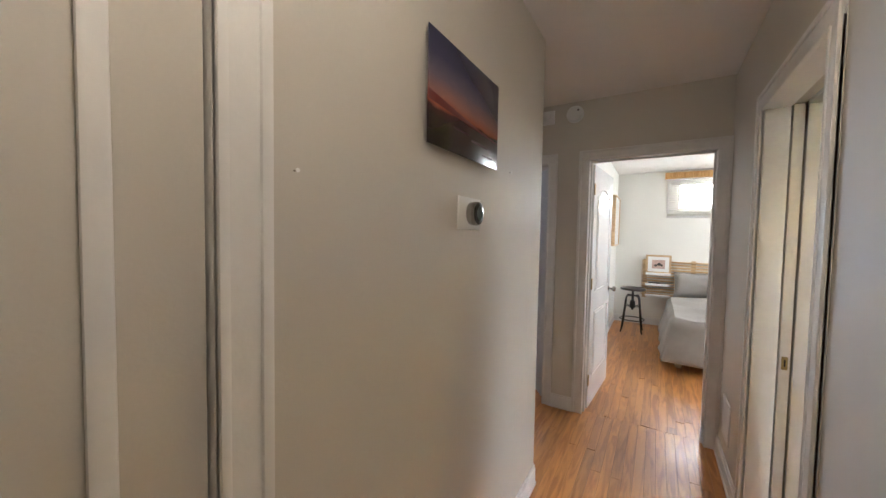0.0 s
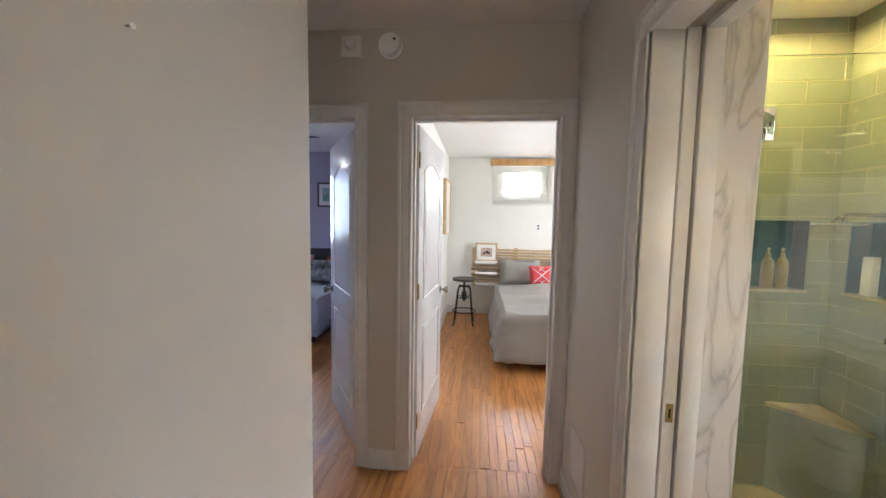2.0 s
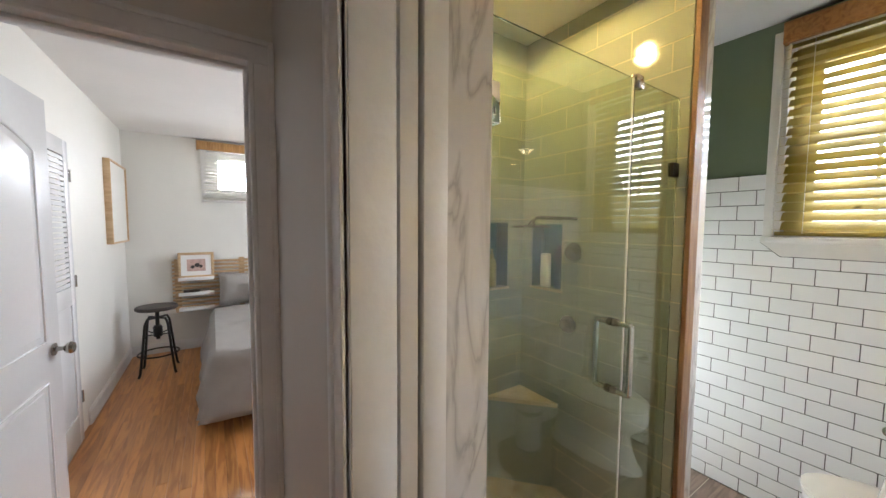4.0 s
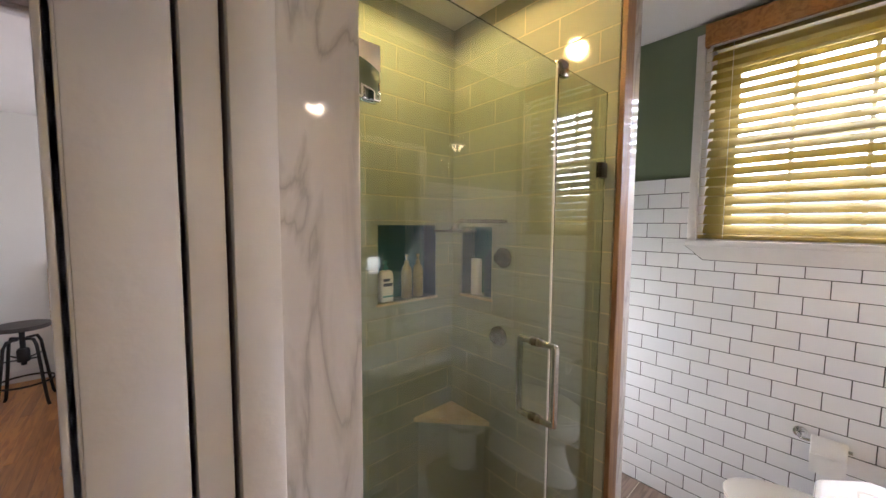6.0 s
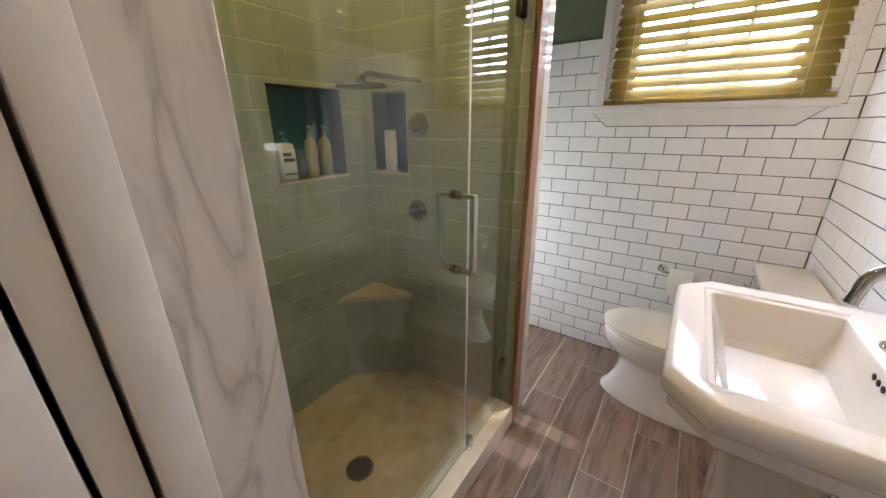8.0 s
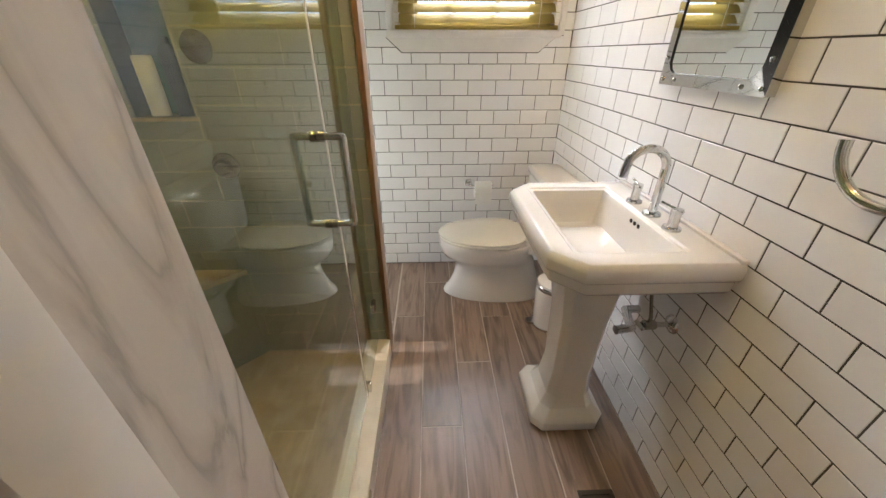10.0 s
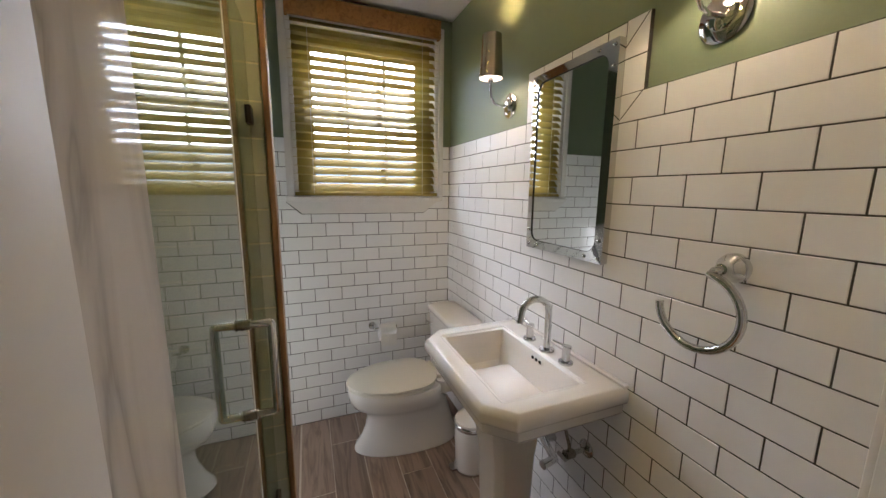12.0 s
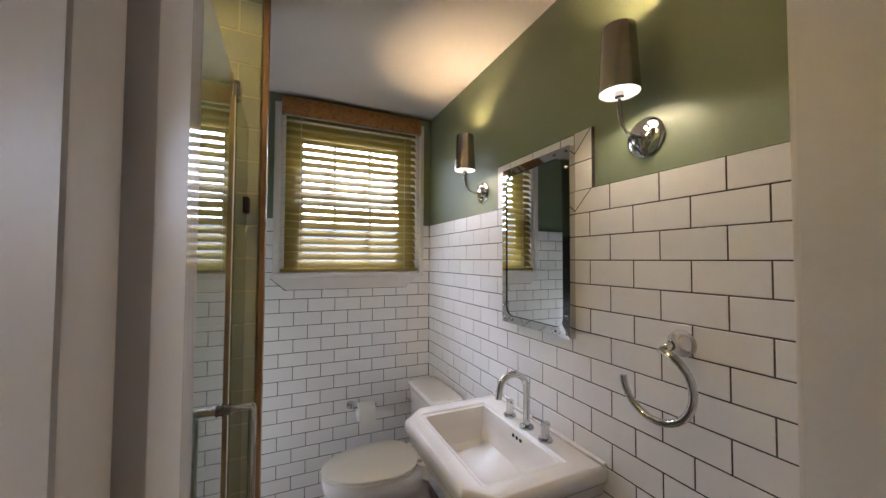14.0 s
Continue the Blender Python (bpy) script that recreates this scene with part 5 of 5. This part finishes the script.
def cushion(name, label, at, rx, rz, w, h, d, material, group="", pattern=None):
    """A stuffed cushion with pinched corners; its broad face looks along -y."""
    c = thing(name, label, "pillow", group)
    c.matrix_world = pose(*at, rx, 0, rz)
    bm = bmesh.new()
    n = 14
    grid = {}
    for s in (-1, 1):
        for i in range(n + 1):
            for j in range(n + 1):
                u, v = 2 * i / n - 1, 2 * j / n - 1
                fall = max(0.0, (1 - u ** 4) * (1 - v ** 4)) ** 0.5
                pinch = 1 - 0.06 * (1 - u * u) * v * v - 0.0
                pin2 = 1 - 0.06 * (1 - v * v) * u * u
                wr = 0.008 * noise.noise(Vector((u * 2.5 + at[0], v * 2.5 + at[1], s)))
                if s == 1 and (i in (0, n) or j in (0, n)):
                    grid[s, i, j] = grid[-1, i, j]
                    continue
                grid[s, i, j] = bm.verts.new((u * w / 2 * pin2, s * (d / 2 * fall + wr * fall), v * h / 2 * pinch))
        for i in range(n):
            for j in range(n):
                q = [grid[s, i, j], grid[s, i + 1, j], grid[s, i + 1, j + 1], grid[s, i, j + 1]]
                bm.faces.new(q if s == -1 else q[::-1])
    part("cover", bm, material, c)
    return c


def bed_cover(x0, x1, y0, y1, top, low, material, parent, name, seed, sag=0.02, flare=0.05):
    """A coverlet that lies over a bed and hangs in soft folds over three sides."""
    bm = bmesh.new()
    nx, ny = 36, 48
    vs = []
    drop = top - low
    for i in range(nx + 1):
        row = []
        for j in range(ny + 1):
            u, v = i / nx, j / ny
            ex = (x1 - x0) + 2 * drop
            px = -drop + ex * u
            py = -drop + (y1 - y0 + drop) * v
            over_x = max(0, -px, px - (x1 - x0))
            over_y = max(0, -py)
            d = min(drop, math.hypot(over_x, over_y))
            cx, cy = min(max(px, 0), x1 - x0), max(py, 0)
            ox, oy = px - cx, py - cy
            ln = math.hypot(ox, oy) or 1
            fold = noise.noise(Vector((px * 4.0, py * 4.0, seed)))
            f = (0.03 + flare * d / drop) * min(1, d / 0.05) + 0.055 * fold * (d / drop)
            z = top - d + sag * noise.noise(Vector((px * 2.2, py * 2.2, seed + 5))) * (1 - d / drop) + 0.012 * noise.noise(Vector((px * 7, py * 3.5, seed)))
            row.append(bm.verts.new((x0 + cx + ox / ln * f, y0 + cy + oy / ln * f, max(low, z))))
        vs.append(row)
    for i in range(nx):
        for j in range(ny):
            bm.faces.new((vs[i][j], vs[i + 1][j], vs[i + 1][j + 1], vs[i][j + 1]))
    ob = part(name, bm, material, parent)
    md = ob.modifiers.new("thickness", "SOLIDIFY")
    md.thickness = 0.012
    return ob


bd = thing("bed", "double bed with rumpled grey linen cover in the bedroom", "bed", at=(0, 0, 0))
part("base", boxes((0.45, 1.95, 4.83, FAR - 0.07, 0.12, 0.30), bevel=0.01), M_BIRCH, bd, "light wooden bed base")
part("mattress", boxes((0.43, 1.97, 4.80, FAR - 0.07, 0.30, 0.49), bevel=0.04), M_WHITE_CLOTH, bd)
for x in (0.5, 1.9):
    for y in (4.92, FAR - 0.2):
        part("leg", boxes((x - 0.03, x + 0.03, y - 0.03, y + 0.03, 0, 0.12)), M_BIRCH, bd)
bed_cover(0.44, 1.98, 4.80, 6.35, 0.575, 0.10, M_GREY, bd, "duvet", 3.0, 0.07, 0.09)
hd = thing("headboard", "light birch slatted headboard fixed to the wall", "headboard", at=(0, FAR, 0))
for k in range(13):
    z = 0.50 + k * 0.0445
    part("slat", boxes((0.05, 2.05, -0.05, -0.03, z, z + 0.026), bevel=0.002), M_BIRCH, hd)
for x in (0.10, 0.75, 1.4, 2.0):
    part("upright", boxes((x - 0.03, x + 0.03, -0.0298, 0, 0.45, 1.08)), M_BIRCH, hd)
for z in (0.495, 0.668, 0.841):
    sf = thing("wall_shelf", "small white shelf hooked on the slatted headboard", "shelf", "white shelves", (0.283, FAR - 0.051, z))
    part("board", boxes((-0.17, 0.17, -0.16, 0, 0, 0.018), bevel=0.003), M_PLASTIC, sf)
    part("lip", boxes((-0.17, 0.17, -0.165, -0.1602, 0, 0.04), bevel=0.001), M_PLASTIC, sf)
for dx, w_, h_, c in ((-0.05, 0.16, 0.03, M_GUN), (0.05, 0.13, 0.022, M_GREY)):
    bk = thing("book", "small dark book lying on a white shelf", "book", "shelf books", (0.283 + dx, FAR - 0.13, 0.6865))
    part("cover", boxes((-w_ / 2, w_ / 2, -0.02, 0.06, 0.0005 if dx < 0 else 0.0005, h_), bevel=0.002), c, bk)
pf = thing("picture_frame", "birch framed print of dark birds leaning on a shelf", "picture", at=(0.283, FAR - 0.10, 0.860))
pf.matrix_world = pose(0.283, FAR - 0.115, 0.860, -8)
part("frame", boxes((-0.175, 0.175, -0.01, 0.012, 0, 0.03), (-0.175, 0.175, -0.01, 0.012, 0.27, 0.30), (-0.175, -0.145, -0.01, 0.012, 0.03, 0.27), (0.145, 0.175, -0.01, 0.012, 0.03, 0.27), bevel=0.002), M_BIRCH, pf)
part("mat_board", boxes((-0.145, 0.145, -0.002, 0.004, 0.03, 0.27)), M_PLASTIC, pf, soft=False)
M_PINK = mat("pink_wash_print", (0.60, 0.42, 0.36), 0.6, 0, 0.15, 20, 0)
pr = part("print", boxes((-0.09, 0.09, -0.004, -0.002, 0.08, 0.22)), M_PINK, pf, "pinkish print", False)
for px_, pz_, r_ in ((-0.035, 0.13, 0.02), (0.01, 0.15, 0.026), (0.045, 0.135, 0.018)):
    part("bird_shape", lathe([(0.0, -0.0046), (r_, -0.0046), (r_, -0.0041), (0, -0.0041)], 14, "y", (px_, 0, pz_)), M_GUN, pr)
cushion("grey_pillow", "grey linen pillow propped on the headboard", (0.80, 6.72, 0.72), -22, 0, 0.62, 0.40, 0.17, M_GREY, "bed pillows")
cushion("grey_pillow", "grey linen pillow propped on the headboard", (1.55, 6.72, 0.72), -22, 0, 0.62, 0.40, 0.17, M_GREY, "bed pillows")
rp_ = cushion("red_cushion", "red cushion with a white lattice pattern on the bed", (1.08, 6.50, 0.70), -20, 4, 0.34, 0.32, 0.12, M_RED)
for k in range(3):
    for sgn in (-1, 1):
        ptsl = [(-0.13 + q * 0.026, -0.066 + 0.025 * ((q - 5) / 5) ** 2 + 0.012 * abs(k - 1), sgn * (-0.12 + q * 0.024) * 0.9 + (k - 1) * 0.10) for q in range(11)]
        ptsl = [p_ for p_ in ptsl if abs(p_[2]) < 0.14]
        if len(ptsl) > 2:
            part("lattice_stripe", tube(ptsl, 0.007, 6), M_WHITE_CLOTH, rp_, "white printed stripe")

sl = thing("bar_stool", "industrial swivel stool with dark round seat by the bed", "stool", at=(-0.035, 6.31, 0))
part("seat", lathe([(0.0, 0.635), (0.165, 0.635), (0.172, 0.642), (0.172, 0.66), (0.165, 0.668), (0.0, 0.668)], 36), M_GUN, sl, "dark wooden seat")
part("screw", lathe([(0.017, 0.33), (0.017, 0.62), (0.05, 0.634), (0, 0.634)], 18), M_BLACK, sl)
part("hub", lathe([(0.0, 0.36), (0.035, 0.36), (0.038, 0.37), (0.038, 0.45), (0.03, 0.47), (0, 0.47)], 20), M_BLACK, sl)
part("foot_ring", tube([(0.165 * math.cos(k * math.pi / 16), 0.165 * math.sin(k * math.pi / 16), 0.19) for k in range(32)], 0.008, 10, True), M_BLACK, sl)
for k in range(4):
    an = radians(45 + 90 * k)
    c_, s_ = math.cos(an), math.sin(an)
    part("leg", tube([(0.03 * c_, 0.03 * s_, 0.55), (0.10 * c_, 0.10 * s_, 0.55), (0.125 * c_, 0.125 * s_, 0.50), (0.165 * c_, 0.165 * s_, 0.19), (0.19 * c_, 0.19 * s_, 0.03), (0.205 * c_, 0.205 * s_, 0.0)], 0.011, 10), M_BLACK, sl)
    part("brace", tube([(0.03 * c_, 0.03 * s_, 0.38), (0.14 * c_, 0.14 * s_, 0.40)], 0.006, 8), M_BLACK, sl)
ca = thing("canvas_art", "pale canvas in a light wood frame on the bedroom wall", "wall art", at=(-0.35, 6.52, 1.69))
part("frame", boxes((0, 0.05, -0.36, 0.36, -0.39, -0.375), (0, 0.05, -0.36, 0.36, 0.375, 0.39), (0, 0.05, -0.36, -0.345, -0.375, 0.375), (0, 0.05, 0.345, 0.36, -0.375, 0.375), bevel=0.002), M_BIRCH, ca)
part("canvas", boxes((0.02, 0.036, -0.345, 0.345, -0.375, 0.375)), M_ROOM, ca, soft=False)
ot = thing("wall_outlet", "white wall outlet with dark sockets above the headboard", "outlet", at=(1.09, FAR, 1.415))
part("plate", boxes((-0.035, 0.035, -0.006, 0, -0.057, 0.057), bevel=0.002), M_PLASTIC, ot)
for z in (-0.022, 0.022):
    part("socket", boxes((-0.014, 0.014, -0.0075, -0.0055, z - 0.013, z + 0.013), bevel=0.001), M_GUN, ot)
bf = thing("ceiling_fan", "ceiling fan with long blades in the bedroom", "ceiling fan", "ceiling fans", (1.75, 5.6, ROOM_TOP))


def fan(f, turn):
    part("canopy", lathe([(0.0, 0), (0.075, 0), (0.075, -0.03), (0.03, -0.05), (0.03, -0.12)], 28), M_NICKEL, f)
    part("motor", lathe([(0.03, -0.10), (0.11, -0.11), (0.125, -0.13), (0.125, -0.185), (0.10, -0.20), (0, -0.20)], 32), M_NICKEL, f)
    part("light_bowl", lathe([(0.105, -0.20), (0.10, -0.225), (0.06, -0.245), (0, -0.25)], 32), glow("fan_light", (1.0, 0.93, 0.82), 5.0), f, "glowing fan light")
    for k in range(3):
        an = radians(turn + 120 * k)
        bmf = boxes((0.10, 0.66, -0.06, 0.06, -0.175, -0.168), bevel=0.003)
        bl = part("blade", bmf, M_GUN, f)
        bl.matrix_local = pose(0, 0, 0, 0, 0, math.degrees(an)) @ pose(0, 0, -0.0, 8, 0, 0)


fan(bf, 170)

# ---------------------------------------------------------------- lilac room things
cf = thing("ceiling_fan", "lit ceiling fan with dark blades in the lilac room", "ceiling fan", "ceiling fans", (-2.17, 4.8, ROOM_TOP - 0.02))
fan(cf, -5)
db = thing("daybed", "wide bed under the window with a blue-grey coverlet", "bed", at=(0, 0, 0))
part("frame", boxes((-3.95, -1.67, 5.13, PFAR - 0.05, 0.10, 0.24), bevel=0.01), M_GUN, db, "dark bed frame")
part("mattress", boxes((-3.93, -1.69, 5.11, PFAR - 0.06, 0.24, 0.56), bevel=0.05), M_WHITE_CLOTH, db)
for x in (-3.8, -1.8):
    for y in (5.24, 6.2):
        part("leg", boxes((x - 0.03, x + 0.03, y - 0.03, y + 0.03, 0, 0.10)), M_GUN, db)
bed_cover(-3.90, -1.70, 5.10, 6.25, 0.585, 0.13, M_BLUE_CLOTH, db, "coverlet", 9.0, 0.02, 0.02)
part("headboard", boxes((-3.95, -1.67, PFAR - 0.05, PFAR - 0.005, 0.24, 1.04), bevel=0.02), mat("dark_grey_fabric", (0.10, 0.10, 0.12), 0.9, 0, 0.08, 10, 0.2), db, "dark grey headboard")
M_CORAL = mat("coral_cotton", (0.55, 0.16, 0.15), 0.85, 0, 0.2, 9.0, 0.2, 200, tint=(0.60, 0.45, 0.44))
M_EMER = mat("emerald_print", (0.05, 0.30, 0.20), 0.85, 0, 0.2, 7.0, 0.2, 200, tint=(0.55, 0.58, 0.58))
M_AQUA = mat("aqua_print", (0.45, 0.52, 0.52), 0.85, 0, 0.2, 9.0, 0.2, 200, tint=(0.20, 0.35, 0.36))
M_INDIGO = mat("indigo_print", (0.08, 0.09, 0.22), 0.85, 0, 0.2, 7.0, 0.2, 200, tint=(0.60, 0.60, 0.62))
M_MONO = mat("black_white_print", (0.03, 0.03, 0.03), 0.85, 0, 0.2, 12.0, 0.2, 200, tint=(0.5, 0.5, 0.5))
M_ORANGE = mat("orange_felt", (0.60, 0.14, 0.04), 0.85, 0, 0.05, 9.0, 0.2)
for x, y, z, rz, w_, h_, m_, lab in ((-3.35, 6.24, 0.86, 3, 0.55, 0.42, M_WHITE_CLOTH, "white pillow against the headboard"), (-2.72, 6.24, 0.85, -3, 0.60, 0.40, M_WHITE_CLOTH, "white pillow against the headboard"),
                                     (-3.10, 6.10, 0.80, 4, 0.55, 0.34, M_CORAL, "coral striped cushion on the daybed"), (-2.48, 6.12, 0.80, -6, 0.50, 0.36, M_CORAL, "coral striped cushion on the daybed"),
                                     (-3.30, 5.96, 0.76, 3, 0.42, 0.34, M_INDIGO, "white cushion with an indigo print"), (-2.86, 5.94, 0.76, -2, 0.46, 0.34, M_EMER, "white cushion with an emerald print"),
                                     (-2.50, 5.97, 0.77, 8, 0.36, 0.32, M_AQUA, "pale aqua printed cushion"), (-2.12, 6.02, 0.76, -4, 0.46, 0.32, M_MONO, "black and white printed cushion"), (-1.90, 6.13, 0.80, 6, 0.30, 0.30, M_ORANGE, "orange cushion at the bed end")):
    cushion("cushion", lab, (x, y, z), -24, rz, w_, h_, 0.14, m_, "daybed cushions")
pq = thing("wall_picture", "small dark framed print with white mat on the lilac wall", "picture", at=(-2.14, PFAR, 1.855))
part("frame", boxes((-0.165, 0.165, -0.022, 0, -0.185, -0.160), (-0.165, 0.165, -0.022, 0, 0.160, 0.185), (-0.165, -0.14, -0.022, 0, -0.16, 0.16), (0.14, 0.165, -0.022, 0, -0.16, 0.16), bevel=0.002), M_GUN, pq)
part("mat_board", boxes((-0.14, 0.14, -0.012, -0.002, -0.16, 0.16)), M_PLASTIC, pq, soft=False)
part("print", boxes((-0.085, 0.085, -0.014, -0.012, -0.10, 0.10)), M_EMER, pq, "dark green print", False)

# ---------------------------------------------------------------- pieces of walls and floors
GAP = 0.0035
TL, TH = 0.158, 0.0801
field("tile", ws, (BE, BS - GB, 0), (-1, 0, 0), (0, 0, 1), (0, BE - BW - 0.015, 0, WAIN), [], TL, TH, GAP, GB, M_TILE, 0.5, 300, (1.7, 1.2), (0.077, WAIN - 23 * TH))
field("tile", we, (BE + GB, BN, 0), (0, -1, 0), (0, 0, 1), (0.35, BN - BS, 0, WAIN), [(BN - WY1 - 0.034, BN - WY0 + 0.034, WZ0 - 0.022, 3.0)], TL, TH, GAP, GB, M_TILE, 0.5, 300, (1.3, 0.8), (0.087, WAIN - 23 * TH))
field("tile", ws, (SX1, BS - GB, WAIN), (-1, 0, 0), (0, 0, 1), (0, SX1 - SX0 - 0.078, 0, SZ - WAIN), [], TL, SZ - WAIN - 0.001, GAP, GB, M_TILE, 0.5, 300, None, (0.1, 0.0))
field("tile", ws, (SX0 + 0.077, BS - GB, WAIN - 0.005), (-1, 0, 0), (0, 0, 1), (0, 0.077, 0.005, SZ - WAIN + 0.005), [], 0.077, 0.118, GAP, GB, M_TILE, 0.0, 300, None, (0.0, -0.020))
field("tile", sn, (SHW, BN + GB, 0), (1, 0, 0), (0, 0, 1), (0, SHE - SHW, 0.03, BATH_TOP), [(NX0 - SHW, NX1 - SHW, NZ0 - 0.012, NZ1)], 0.331, 0.1144, 0.0055, GB, M_GTILE, 0.5, 300, None, (0.3255, -0.1056))
field("tile", se, (SHE + GB, BN, 0), (0, -1, 0), (0, 0, 1), (0, BN - PART_S - 0.024, 0.03, BATH_TOP), [(BN - EY1, BN - EY0, EZ0 - 0.012, EZ1)], 0.331, 0.1144, 0.0055, GB, M_GTILE, 0.5, 300, None, (0.2835, -0.1056))
field("tile", sw, (SHW - GB, GLASS - 0.035, 0), (0, 1, 0), (0, 0, 1), (0, BN - GLASS + 0.035, 0.03, BATH_TOP), [], 0.331, 0.1144, 0.0055, GB, M_GTILE, 0.5, 300, None, (0.1, -0.1056))


def random_stagger(seed):
    rnd = random.Random(seed)
    vals = [rnd.random() for _ in range(400)]
    return lambda row: vals[row % 400]


field("floor_tile", ft, (0.75, 0, -0.0008), (1, 0, 0), (0, 1, 0), (0, BE - 0.75, BS, 2.437), [], 1.035, 0.1685, 0.0040, 0.0012, M_PLANK, 0.33, 300, None, (0.0, -0.015), lambda row: (0.462 - 0.328 * (row - 2)) % 1.0)
field("floor_tile", ft, (PART_E, 0, -0.0008), (1, 0, 0), (0, 1, 0), (0, BE - PART_E, 2.440, BN), [], 1.035, 0.1685, 0.0040, 0.0012, M_PLANK, 0.33, 300, None, (0.1, 0.005))
field("floor_board", fh, (0.75, 0, -0.012), (0, 1, 0), (-1, 0, 0), (-0.8, NORTH + 0.06, 0, 2.75), [], 1.35, 0.0572, 0.0009, 0.012, M_OAK, 0.5, 300, (2.6, 0.7), (0, 0), random_stagger(3))
field("floor_board", fb, (3.0, 0, -0.012), (0, 1, 0), (-1, 0, 0), (NORTH + 0.06, FAR, 0, 3.46), [], 1.5, 0.0572, 0.0009, 0.012, M_OAK, 0.5, 200, (4.5, 2.8), (0, 0), random_stagger(5))
field("floor_board", fp, (-0.46, 0, -0.012), (0, 1, 0), (-1, 0, 0), (NORTH + 0.06, PFAR, 0, 3.64), [], 1.5, 0.0572, 0.0009, 0.012, M_OAK, 0.5, 150, (4.0, 1.0), (0, 0), random_stagger(7))

# mitred corners of the tile border round the mirror
for za, zb in ((SZ - 0.002, SZ - 0.074), (WAIN - 0.002, WAIN - 0.074)):
    q = [(SX0 + 0.002, za), (SX0 + 0.0055, za), (SX0 + 0.0785, zb), (SX0 + 0.075, zb)]
    part("mitre_joint", loft([[(x, y, z) for x, z in q] for y in (BS - 0.003, BS + 0.0009)]), M_GROUT, ws, soft=False)
